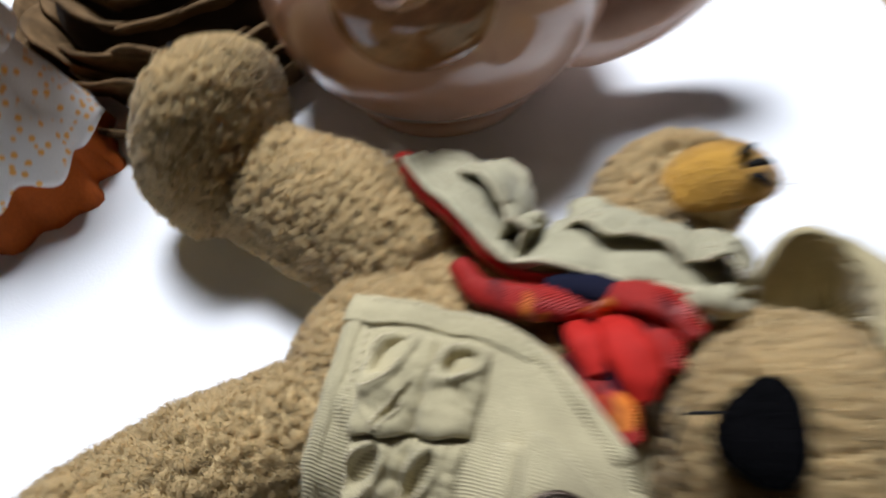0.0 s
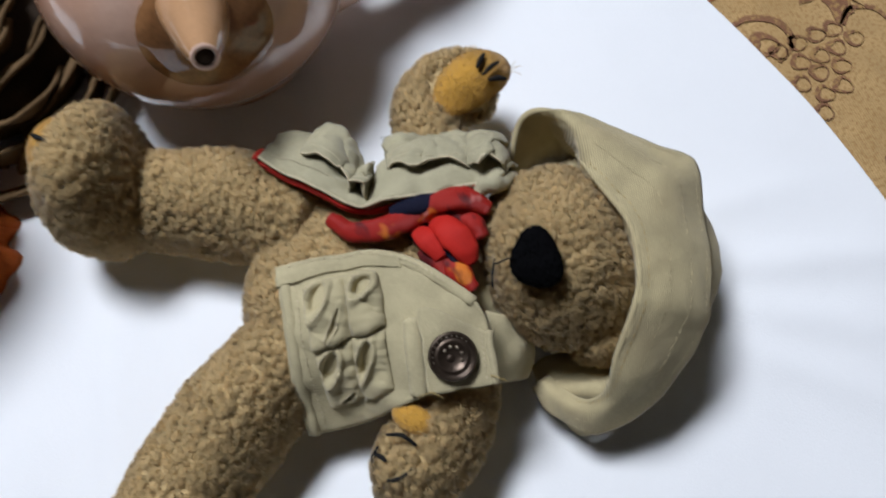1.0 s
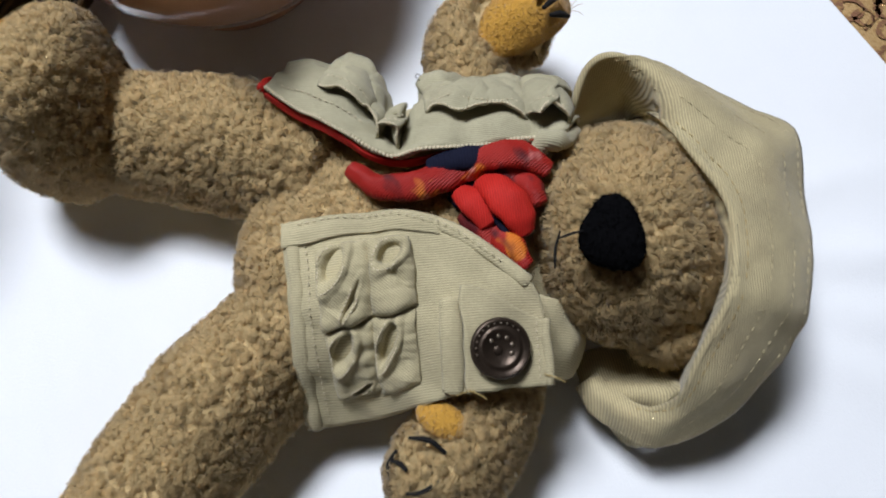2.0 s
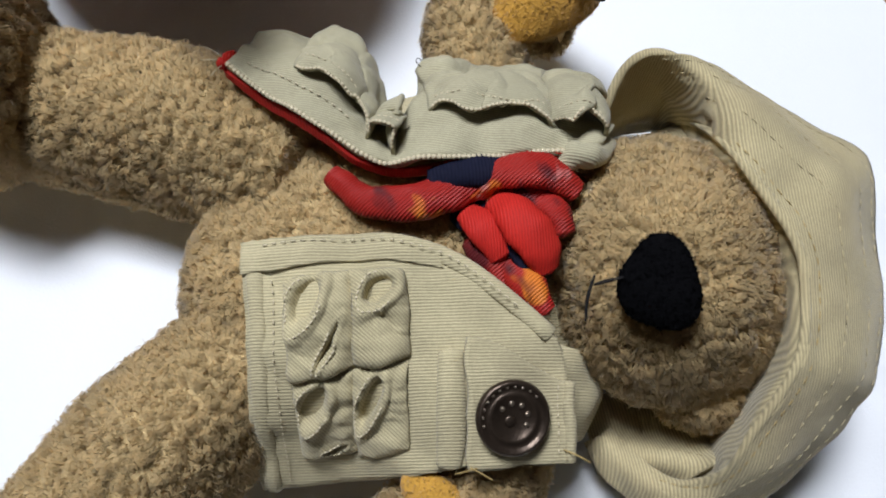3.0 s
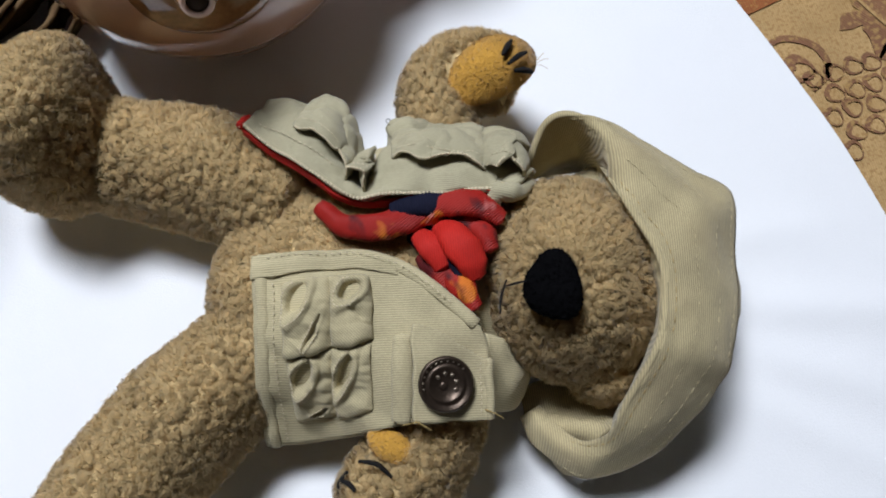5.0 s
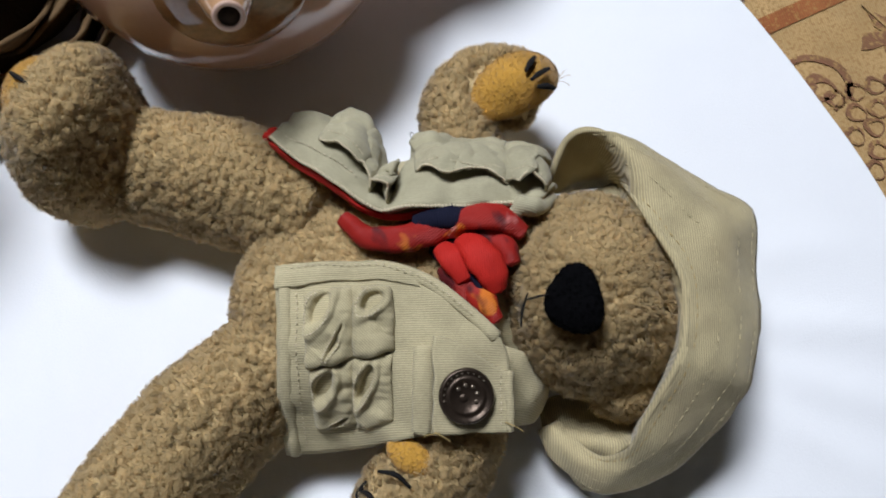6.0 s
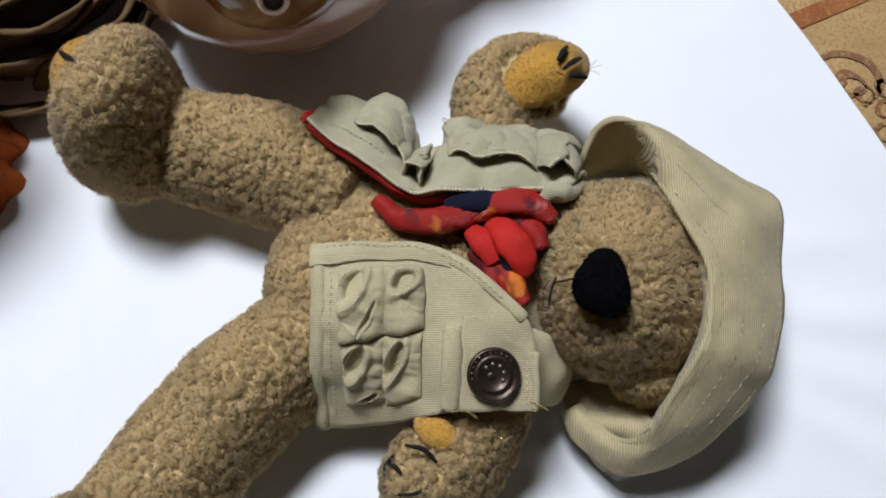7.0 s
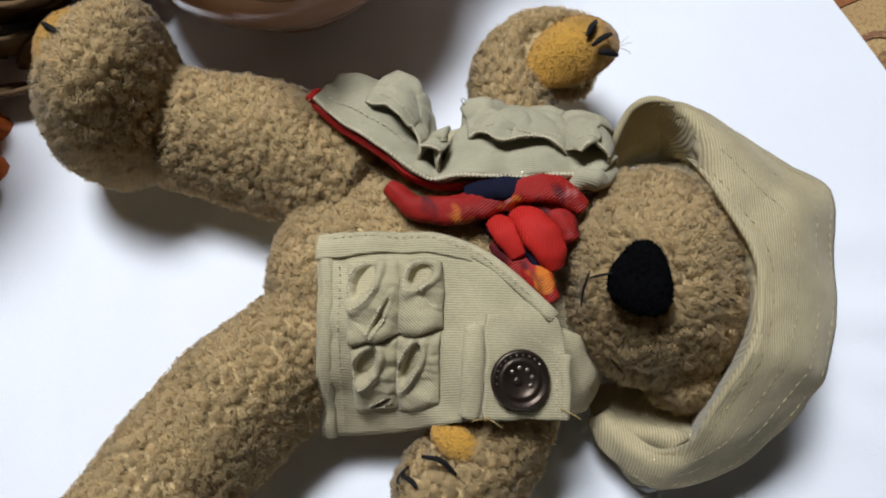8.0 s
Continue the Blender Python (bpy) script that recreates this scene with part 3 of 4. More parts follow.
# ---- the vest ----
vest = part("vest", mesh("vest", *tube([(0.040, -0.010, 0.022), (0.052, -0.011, 0.023), (0.064, -0.013, 0.024)], [0.041, 0.040, 0.034], n=10, k=40, up=(0, 0, 1), flat=0.47, closed_ends=False), VEST), bear, "khaki-green cotton safari vest")
low = rails([(0.0007, -0.0005, 0.0471), (0.0150, -0.0050, 0.0495), (0.0280, -0.0100, 0.0515), (0.0385, -0.0190, 0.0525), (0.0505, -0.0385, 0.0511)],
            [(-0.0032, -0.0148, 0.0456), (0.0131, -0.0183, 0.0496), (0.0269, -0.0222, 0.0511), (0.0392, -0.0286, 0.0511), (0.0505, -0.0434, 0.0496)],
            [(-0.0081, -0.0296, 0.0361), (0.0076, -0.0336, 0.0411), (0.0224, -0.0365, 0.0466), (0.0357, -0.0415, 0.0481), (0.0481, -0.0513, 0.0481)],
            [(-0.0131, -0.0439, 0.0176), (0.0037, -0.0494, 0.0216), (0.0180, -0.0523, 0.0356), (0.0308, -0.0553, 0.0436), (0.0451, -0.0602, 0.0446)])


def low_soft(u, v):
    p = low(u, v)
    return p + normal_at(low, u, v) * (0.0009 * math.sin(9 * u + 3 * v) * v + wob(p, 90, 0.0014) + wob((p[0] + p[1] * 0.4, p[1] * 0.35, p[2]), 210, 0.0007))


panel = part("front_panel", mesh("front_panel", *sheet(low_soft, 60, 48, 0.0016), VEST), vest)


def on(surface, u, v, h):
    return surface(u, v) + normal_at(surface, u, v) * h


def trim_on(name, surface, uv, width, height, parent, mat, n=40, label=""):
    """A turned hem: a low rounded band that follows a line of (u, v) on a surface."""
    c = spline(uv, n)
    pts = [on(surface, min(max(u, 0), 1), min(max(v, 0), 1), height * 0.4) for u, v in c]
    return part(name, mesh(name, *tube(pts[::3], [width] * len(pts[::3]), n=n, k=10, flat=height / width), mat), parent, label)


def hem_at(a, b):
    """A doubled strip of cloth along the opening, with a stepped inner edge that fades at its far end."""
    return on(low_soft, 0.66 * a, 0.145 * b, 0.0005 + 0.0010 * (1 - 0.7 * a * a) * (1 - 0.25 * math.cos(2 * math.pi * b)))


part("hem", mesh("hem", *sheet(hem_at, 50, 12, 0.0009), VEST), panel)
trim_on("hem", low_soft, [(0.035, 0.0), (0.035, 0.35), (0.035, 0.7), (0.035, 1.0)], 0.0018, 0.0011, panel, VEST)
trim_on("hem", low_soft, [(0.0, 0.035), (0.3, 0.035), (0.65, 0.035), (0.98, 0.04)], 0.0018, 0.0010, panel, VEST)
dashes("stitching", [on(low_soft, 0.085, v, 0.0011) for v in np.linspace(0.03, 0.97, 9)], panel, STITCH, 0.0010, 0.0009, 0.00014, 0.0001)
dashes("stitching", [on(low_soft, u, 0.028, 0.0023) for u in np.linspace(0.06, 0.9, 9)], panel, STITCH, 0.0010, 0.0009, 0.00014, 0.0001)


def pocket(surface, u0, u1, v0, v1, puff, mouths, parent, mat, hang=0.0):
    """A gathered bellows pocket: a puffed patch with sunken mouths, each ringed by a rolled lip; its lower edge may hang free."""
    def at(a, b):
        u, v = min(u0 + (u1 - u0) * a, 1), min(v0 + (v1 - v0) * b, 1)
        h = puff * (1 - abs(2 * a - 1) ** 6) * (1 - abs(2 * b - 1) ** 8)
        for ca, cb, ra, rb, turn, deep, lip in mouths:
            x = (a - ca) * math.cos(turn) + (b - cb) * math.sin(turn)
            y = -(a - ca) * math.sin(turn) + (b - cb) * math.cos(turn)
            d = math.hypot(x / ra, y / rb)
            h += lip * math.exp(-((d - 1.12) / 0.26) ** 2) * (0.75 + 0.25 * math.cos(math.atan2(y, x) - 2.0)) - deep / (1 + math.exp((d - 0.80) * 13))
        h += hang * max(0.0, (b - 0.72) / 0.28) ** 1.6 * math.sin(math.pi * min(max(a, 0), 1)) ** 0.6
        p = surface(u, v)
        return p + normal_at(surface, u, v) * (0.0009 + max(h, -0.0008) + wob(p, 300, 0.0007) + wob((p[0] * 0.6 + p[1], p[1] * 0.4, p[2]), 620, 0.00035))
    ob = part("pocket", mesh("pocket", *sheet(at, 46, 46, 0.0008), mat), parent)
    lift = normal_at(surface, (u0 + u1) / 2, (v0 + v1) / 2) * 0.0003
    for ca, cb, ra, rb, turn, deep, lip in mouths:
        ring_ = []
        for t in np.linspace(1.2, 5.2, 12):
            x, y = 1.15 * ra * math.cos(t), 1.15 * rb * math.sin(t)
            ring_.append(at(min(max(ca + x * math.cos(turn) - y * math.sin(turn), 0.02), 0.98), min(max(cb + x * math.sin(turn) + y * math.cos(turn), 0.02), 0.98)) + lift)
        dashes("cord", ring_, ob, STITCH, 0.0008, 0.0003, 0.00022, 0.0001)
    return ob


pocket(low_soft, 0.125, 0.315, 0.20, 0.57, 0.0017, [(0.32, 0.27, 0.36, 0.19, -0.75, 0.0028, 0.0013), (0.62, 0.72, 0.30, 0.07, -0.8, 0.0014, 0.0006)], panel, VEST_POCKET, 0.0022)
pocket(low_soft, 0.318, 0.495, 0.20, 0.57, 0.0019, [(0.50, 0.25, 0.42, 0.17, -0.35, 0.0028, 0.0014)], panel, VEST_POCKET, 0.0020)
pocket(low_soft, 0.135, 0.315, 0.585, 0.88, 0.0016, [(0.30, 0.30, 0.34, 0.21, -0.55, 0.0028, 0.0015), (0.60, 0.88, 0.26, 0.06, -0.15, 0.0026, 0.0006)], panel, VEST_POCKET, 0.0006)
pocket(low_soft, 0.318, 0.490, 0.585, 0.90, 0.0015, [(0.34, 0.36, 0.38, 0.20, -0.75, 0.0026, 0.0016)], panel, VEST_POCKET, 0.0004)


def flap(surface, low_a, low_b, high_a, high_b, lift, puff, parent, mat, arch=0.8, decay=1.2, over=0.0, seed=0.0):
    """A loose patch between four (u, v) corners; its low edge stands off, corded, with a hollow behind it."""
    def at(a, b):
        u = (low_a[0] * (1 - a) + low_b[0] * a) * (1 - b) + (high_a[0] * (1 - a) + high_b[0] * a) * b
        v = (low_a[1] * (1 - a) + low_b[1] * a) * (1 - b) + (high_a[1] * (1 - a) + high_b[1] * a) * b
        n_ = normal_at(surface, min(u, 1), min(v, 1))
        p = surface(min(u, 1), min(v, 1))
        bow = math.sin(math.pi * min(max(a, 0), 1)) ** arch
        h = 0.0009 + lift * bow * (1 - b) ** decay + puff * bow * math.sin(math.pi * b) * (0.7 + 0.5 * math.sin(7 * a + seed) * math.cos(3 * b))
        out = np.array((0.35, 0.93, 0.0)) * over * b * b * bow
        return p + out + n_ * (h + wob(p + seed, 210, 0.0012) * (0.3 + b) + wob(p + seed, 480, 0.0005))
    ob = part("pocket", mesh("pocket", *sheet(at, 40, 30, 0.0008), mat), parent)
    dashes("cord", [at(a, 0.0) + np.array((0, 0, 0.0004)) for a in np.linspace(0.02, 0.98, 12)], ob, STITCH, 0.0008, 0.0001, 0.00036, 0.0001)
    dashes("stitching", [at(a, 0.14) + np.array((0, 0, 0.0005)) for a in np.linspace(0.04, 0.96, 12)], ob, STITCH, 0.0008, 0.0005, 0.00014, 0.0001)
    return ob


def strap_surface(a, b):
    u, v = 0.69 + 0.31 * a, 0.50 + 0.50 * b
    return on(low_soft, min(u, 1), min(v, 1), 0.0016 + 0.0004 * math.sin(3 * a) + 0.0026 * (1 - a) ** 4)


strap = part("shoulder_strap", mesh("shoulder_strap", *sheet(strap_surface, 22, 22, 0.0012), VEST), vest)
part("welt", mesh("welt", *tube([on(low_soft, 0.635, v, 0.0012) for v in (0.56, 0.72, 0.88, 0.98)], [0.0024, 0.0028, 0.0028, 0.0024], n=20, k=12, flat=0.55), VEST), strap)
part("welt", mesh("welt", *tube([strap_surface(0.99, b) + np.array((0.0006, 0, 0.0002)) for b in (0.0, 0.3, 0.6, 1.0)], [0.0011, 0.0012, 0.0012, 0.0011], n=20, k=10), VEST), strap)
dashes("stitching", [strap_surface(0.90, b) + np.array((0, 0, 0.0008)) for b in np.linspace(0.03, 0.97, 6)], strap, STITCH, 0.0009, 0.0008, 0.00014, 0.0001)

shoulder = rails([(0.0524, -0.0385, 0.0400), (0.0500, -0.0483, 0.0370), (0.0460, -0.0577, 0.0310)], [(0.0578, -0.0419, 0.0360), (0.0573, -0.0508, 0.0320), (0.0527, -0.0583, 0.0250)], [(0.0605, -0.0452, 0.0280), (0.0629, -0.0518, 0.0220), (0.0575, -0.0571, 0.0160)])
part("back_panel", mesh("back_panel", *sheet(lambda u, v: shoulder(u, v), 24, 16, 0.0014, 0.0010, 120), VEST), vest)

# the bronze button: a dished disc with a raised rim, a ring of marks and a small print
bn_n = Vector((0.02, -0.30, 1.0)).normalized()
bn_q = np.array(bn_n.to_track_quat("Z", "Y").to_matrix())
BC = np.array((0.0372, -0.0496, 0.0520))


def lathe(profile, k=40):
    verts, faces = [], []
    for r, z in profile:
        for j in range(k):
            a = 2 * math.pi * j / k
            verts.append(BC + bn_q @ np.array((r * math.cos(a), r * math.sin(a), z)))
    for i in range(len(profile) - 1):
        for j in range(k):
            a, b = i * k + j, i * k + (j + 1) % k
            faces.append((a, b, b + k, a + k))
    return verts, faces


button = part("button", mesh("button", *lathe([(0.00586, -0.0026), (0.00679, -0.0018), (0.00698, -0.0006), (0.00651, 0.0003), (0.00595, 0.0001), (0.00567, -0.0004), (0.00465, -0.0003), (0.00428, 0.0001), (0.00391, -0.0004), (0.00009, -0.0002)]), BRONZE), strap, "dark bronze button with a raised rim")


def bump_on(x, y, r, rz=0.0003):
    return ball(BC + bn_q @ np.array((x, y, -0.0002)), (r, r, rz), bn_q, n=8, k=12)


for i in range(11):
    a = radians(20 + 15 * i)
    part("mark", mesh("mark", *bump_on(0.0057 * math.cos(a), 0.0057 * math.sin(a), 0.00030), BRONZE_WORN), button)
for i in range(5):
    a = radians(-50 + 42 * i)
    part("mark", mesh("mark", *bump_on(0.0027 * math.cos(a), 0.0027 * math.sin(a), 0.00055), BRONZE_WORN), button)
part("mark", mesh("mark", *bump_on(-0.0008, -0.0002, 0.0011), BRONZE), button)

# the other front of the vest stands up from the toy's side, its red lining showing
edge_red = spline([(0.0085, 0.0375, 0.0490), (0.0170, 0.0235, 0.0500), (0.0245, 0.0125, 0.0510), (0.0330, 0.0050, 0.0515), (0.0520, -0.0005, 0.0525), (0.0740, -0.0062, 0.0515)], 11)
edge_top = np.array([(0.0165, 0.0465, 0.0400), (0.0235, 0.0450, 0.0400), (0.0295, 0.0430, 0.0390), (0.0350, 0.0385, 0.0380), (0.0380, 0.0300, 0.0370), (0.0380, 0.0200, 0.0390), (0.0390, 0.0140, 0.0410),
                     (0.0500, 0.0275, 0.0400), (0.0610, 0.0250, 0.0400), (0.0735, 0.0190, 0.0400), (0.0830, 0.0005, 0.0400)])
high = rails(edge_red, edge_red * 0.5 + edge_top * 0.5 + np.array((0, 0, 0.0025)), edge_top)


def high_soft(u, v):
    p = high(u, v)
    return p + normal_at(high, u, v) * (wob(p, 110, 0.0022) + wob(p, 260, 0.0008) + 0.0006 * math.sin(20 * u) * v)


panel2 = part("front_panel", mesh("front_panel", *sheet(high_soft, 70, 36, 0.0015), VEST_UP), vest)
lining = rails([on(high_soft, u, 0.01, -0.0014) for u in np.linspace(0, 1, 9)], [high_soft(u, 0.0) + np.array((-0.0008, -0.0008, -0.0034)) for u in np.linspace(0, 1, 9)])
part("lining", mesh("lining", *sheet(lambda u, v: lining(u, v), 60, 6, 0.0008), RED), panel2, "red woven lining")
dashes("piping", [high_soft(u, 0.0) + np.array((0, -0.0002, 0.0004)) for u in np.linspace(0, 0.955, 14)], panel2, STITCH, 0.0009, 0.0001, 0.00055, 0.0002, "twisted beige and red cord")
part("corner_tab", mesh("corner_tab", *tube([high_soft(0.0, v) + np.array((-0.0012, 0, 0)) for v in (0.0, 0.25, 0.45)], [0.0012, 0.0014, 0.0008], n=14, k=8), RED), panel2, "red woven lining")
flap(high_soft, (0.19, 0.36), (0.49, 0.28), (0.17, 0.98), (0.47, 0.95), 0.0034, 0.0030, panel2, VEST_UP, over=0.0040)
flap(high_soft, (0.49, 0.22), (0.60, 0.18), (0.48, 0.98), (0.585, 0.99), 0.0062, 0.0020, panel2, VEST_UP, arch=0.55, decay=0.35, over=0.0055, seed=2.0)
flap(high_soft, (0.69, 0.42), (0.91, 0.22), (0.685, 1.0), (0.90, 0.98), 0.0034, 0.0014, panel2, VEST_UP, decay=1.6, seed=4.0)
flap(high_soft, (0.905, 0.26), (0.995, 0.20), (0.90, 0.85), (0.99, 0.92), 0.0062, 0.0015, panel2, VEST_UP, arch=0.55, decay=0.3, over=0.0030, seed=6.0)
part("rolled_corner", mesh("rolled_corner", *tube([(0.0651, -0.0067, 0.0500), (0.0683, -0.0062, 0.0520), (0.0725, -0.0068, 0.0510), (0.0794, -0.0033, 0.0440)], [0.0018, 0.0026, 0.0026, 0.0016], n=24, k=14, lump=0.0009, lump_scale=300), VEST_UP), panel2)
dashes("stitching", [on(high_soft, u, 0.22, 0.0011) for u in np.linspace(0.03, 0.40, 8)], panel2, STITCH, 0.0010, 0.0008, 0.00016, 0.0001)

# ---- the scarf ----
def fold(points, radii, mat, flat=0.7, label="", ribs=0.0):
    v, f = tube(points, radii, n=48, k=20, flat=flat, lump=0.0008, lump_scale=230)
    v = np.array([p + np.array((0, 0, ribs * math.sin(p[0] * 5200 + p[1] * 1500))) for p in v])
    return mesh("fold", v, f, mat)


scarf = part("scarf", fold([(0.0215, 0.0085, 0.0455), (0.0250, 0.0015, 0.0470), (0.0320, -0.0035, 0.0490), (0.0400, -0.0045, 0.0495), (0.0475, -0.0042, 0.0492), (0.0540, -0.0055, 0.0480)], [0.0024, 0.0032, 0.0037, 0.0039, 0.0036, 0.0028], PLAID, 0.8, ribs=0.00012), bear, "red plaid cotton scarf knotted at the neck")
part("fold", fold([(0.0390, -0.0015, 0.0500), (0.0460, -0.0025, 0.0515), (0.0540, -0.0035, 0.0510)], [0.0022, 0.0034, 0.0030], NAVY), scarf, "navy woven stripe")
part("fold", fold([(0.0460, -0.0045, 0.0500), (0.0545, -0.0050, 0.0522), (0.0620, -0.0080, 0.0520), (0.0660, -0.0130, 0.0500)], [0.0026, 0.0036, 0.0036, 0.0026], PLAID, 0.6, ribs=0.00012), scarf)
part("fold", fold([(0.0420, -0.0085, 0.0450), (0.0520, -0.0085, 0.0468), (0.0610, -0.0120, 0.0475)], [0.0030, 0.0034, 0.0034], NAVY, 0.5), scarf, "navy woven stripe")
part("fold", fold([(0.0490, -0.0075, 0.0480), (0.0560, -0.0085, 0.0495), (0.0620, -0.0125, 0.0490)], [0.0018, 0.0024, 0.0020], PLAID, 0.5), scarf)
part("fold", fold([(0.0441, -0.0091, 0.0480), (0.0457, -0.0138, 0.0500), (0.0474, -0.0199, 0.0485)], [0.0026, 0.0036, 0.0028], RED, 0.6), scarf)
part("fold", fold([(0.0431, -0.0140, 0.0455), (0.0451, -0.0189, 0.0470), (0.0471, -0.0245, 0.0465)], [0.0024, 0.0034, 0.0024], PLAID, 0.6), scarf)
part("fold", fold([(0.0503, -0.0089, 0.0490), (0.0522, -0.0149, 0.0522), (0.0539, -0.0207, 0.0520), (0.0548, -0.0258, 0.0495)], [0.0030, 0.0046, 0.0044, 0.0024], RED, 0.6), scarf)
part("fold", fold([(0.0487, -0.0090, 0.0480), (0.0499, -0.0165, 0.0496), (0.0509, -0.0252, 0.0490)], [0.0012, 0.0020, 0.0018], NAVY, 0.6), scarf, "navy woven stripe")
part("fold", fold([(0.0481, -0.0217, 0.0470), (0.0499, -0.0271, 0.0486), (0.0516, -0.0330, 0.0480)], [0.0024, 0.0034, 0.0022], PLAID, 0.7), scarf)
part("fold", fold([(0.0580, -0.0111, 0.0480), (0.0605, -0.0155, 0.0500), (0.0601, -0.0199, 0.0495)], [0.0026, 0.0034, 0.0026], PLAID, 0.7), scarf)

for shape_at, us, vs in ((low_soft, np.linspace(0.06, 1, 26), np.linspace(0.06, 0.97, 22)), (high_soft, np.linspace(0.06, 1, 34), np.linspace(0.10, 0.9, 16))):
    for u in us:
        for v in vs:
            COVER.append((*shape_at(u, v), 0.0017))
for x, y in ((r * 0.0150 * math.cos(t), r * 0.0098 * math.sin(t)) for r in (0, 0.35, 0.7, 0.92) for t in np.linspace(0, 2 * math.pi, 16)):
    COVER.append((PAD[0] + x * 0.97 + y * 0.25, PAD[1] - x * 0.25 + y * 0.97, PAD[2], 0.0022))
for t in np.linspace(0, 2 * math.pi, 14):
    for r in (0.0, 0.5, 0.9):
        COVER.append((*(FOOT_PAD + side * (r * 0.011 * math.cos(t)) + (axis * -0.5 + np.array((0, 0, 0.85))) * (r * 0.011 * math.sin(t))), 0.0018))
for t in np.linspace(0, 2 * math.pi, 12):
    for r in (0.0, 0.5, 0.9):
        COVER.append((0.0192 + r * 0.0060 * math.cos(t), -0.0574 + r * 0.0036 * math.sin(t), 0.0390, 0.0010))
for x, y in ((r * 0.0072 * math.cos(t), r * 0.0086 * math.sin(t)) for r in (0, 0.4, 0.7) for t in np.linspace(0, 2 * math.pi, 12)):
    COVER.append((0.0693 + x * 0.9, -0.0369 + y * 0.9, 0.064, 0.0012))
skins = {}
for name, shape, seed, dens in (("torso", torso_shape, 1, 6.0), ("leg", leg_up_shape, 2, 6.5), ("leg", leg_low_shape, 3, 6.5), ("foot", foot_up_shape, 4, 6.5), ("foot", foot_low_shape, 5, 3.5),
                                ("arm", arm_up_shape, 6, 7.0), ("arm", arm_low_shape, 7, 7.0), ("head", head_shape, 8, 7.5), ("ear", ear_shape, 9, 6.5)):
    shape = press(shape)
    skin = part(name, mesh(name, *shape, FUR_SKIN), bear)
    skins[name, seed] = skin
    fur("fur", [shape], skin, per_mm2=dens * 1.6, length=0.0027, radius=0.000095, lock=0.27, seed=seed, above=0.004)


def stitch_line(name, points, r, mat, parent, label=""):
    return part(name, mesh(name, *tube(points, [r * 0.6] + [r] * (len(points) - 2) + [r * 0.6], n=14, k=6, up=(0.1, 0.15, 1)), mat), parent, label)


# nose, mouth and eyes
nose_turn = np.array(Matrix.Rotation(radians(-24), 3, "Y") @ Matrix.Rotation(radians(8), 3, "X") @ Matrix.Rotation(radians(-16), 3, "Z"))
nv, nf = ball((0, 0, 0), (1, 1, 1), n=20, k=40)
nose_verts = []
for v in nv:
    a = math.atan2(v[1], v[0])
    rr = 1.0 + 0.085 * math.cos(3 * a + 2.6)
    p = np.array((v[0] * 0.0072 * rr, v[1] * 0.0086 * rr, v[2] * 0.0030))
    nose_verts.append(np.array((0.0693, -0.0369, 0.0608)) + nose_turn @ p)
head = skins["head", 8]
nose = part("nose", mesh("nose", nose_verts, nf, BLACK), head, "black velvet nose")
fur("nap", [(nose_verts, nf)], nose, per_mm2=9, length=0.0009, radius=0.00008, seed=78, mat=BLACK, lock=1.2, bald=False)
stitch_line("mouth_stitch", [(0.0635, -0.0335, 0.0608), (0.0607, -0.0331, 0.0602), (0.0585, -0.0327, 0.0590)], 0.00036, THREAD, head, "dark stitched mouth")
stitch_line("mouth_stitch", [(0.0594, -0.0311, 0.0588), (0.0568, -0.0346, 0.0574), (0.0553, -0.0381, 0.0560)], 0.00035, THREAD, head, "dark stitched mouth")
for x, y in ((0.0958, -0.0351), (0.0895, -0.0458)):
    part("eye", mesh("eye", *ball((x, y, 0.0519), (0.0018, 0.0018, 0.0017), n=10, k=16), BEAD), head, "small black bead eye")


# felt pads and claws
def pad(points, centre, normal, size, turn, parent, thick=0.0014):
    normal = Vector(normal).normalized()
    q = normal.to_track_quat("Z", "Y").to_matrix() @ Matrix.Rotation(turn, 3, "Z")
    v, f = ball((0, 0, 0), (size[0], size[1], thick), n=12, k=30)
    w = []
    for p in v:
        bend = -0.5 * (p[0] ** 2 / points[0] + p[1] ** 2 / points[1])
        w.append(np.array(Vector(centre) + q @ Vector((p[0], p[1], p[2] + bend))))
    ob = part("paw_pad", mesh("paw_pad", w, f, FELT), parent, "mustard felt paw pad")
    fur("nap", [(w, f)], ob, per_mm2=10, length=0.0008, radius=0.00007, seed=77, mat=FELT, lock=1.2, bald=False)
    return ob


arm_up = skins["arm", 6]
pad((0.017, 0.013), PAD, (0.08, -0.14, 1), (0.0165, 0.0098), -0.25, arm_up, 0.0030)
for p in ([(0.0862, 0.0367, 0.0470), (0.0911, 0.0418, 0.0450)], [(0.0867, 0.0333, 0.0470), (0.0942, 0.0371, 0.0440)], [(0.0878, 0.0310, 0.0462), (0.0937, 0.0305, 0.0432)]):
    a, b = np.array(p[0]), np.array(p[1])
    stitch_line("claw", [a, (a + b) / 2 + np.array((0, 0, 0.0007)), b], 0.0010, THREAD, arm_up, "black thread claw")
foot_up = skins["foot", 4]
pad((0.02, 0.02), FOOT_PAD, axis * 0.60 + np.array((0, 0, 0.80)), (0.0105, 0.0105), 0, foot_up, 0.0030)
for p in ([(-0.0558, 0.0766, 0.0545), (-0.0530, 0.0720, 0.0580), (-0.0495, 0.0668, 0.0605)], [(-0.0580, 0.0630, 0.0520), (-0.0552, 0.0590, 0.0560), (-0.0520, 0.0550, 0.0580)]):
    stitch_line("claw", p, 0.0008, THREAD, foot_up, "black thread claw")
arm_low = skins["arm", 7]
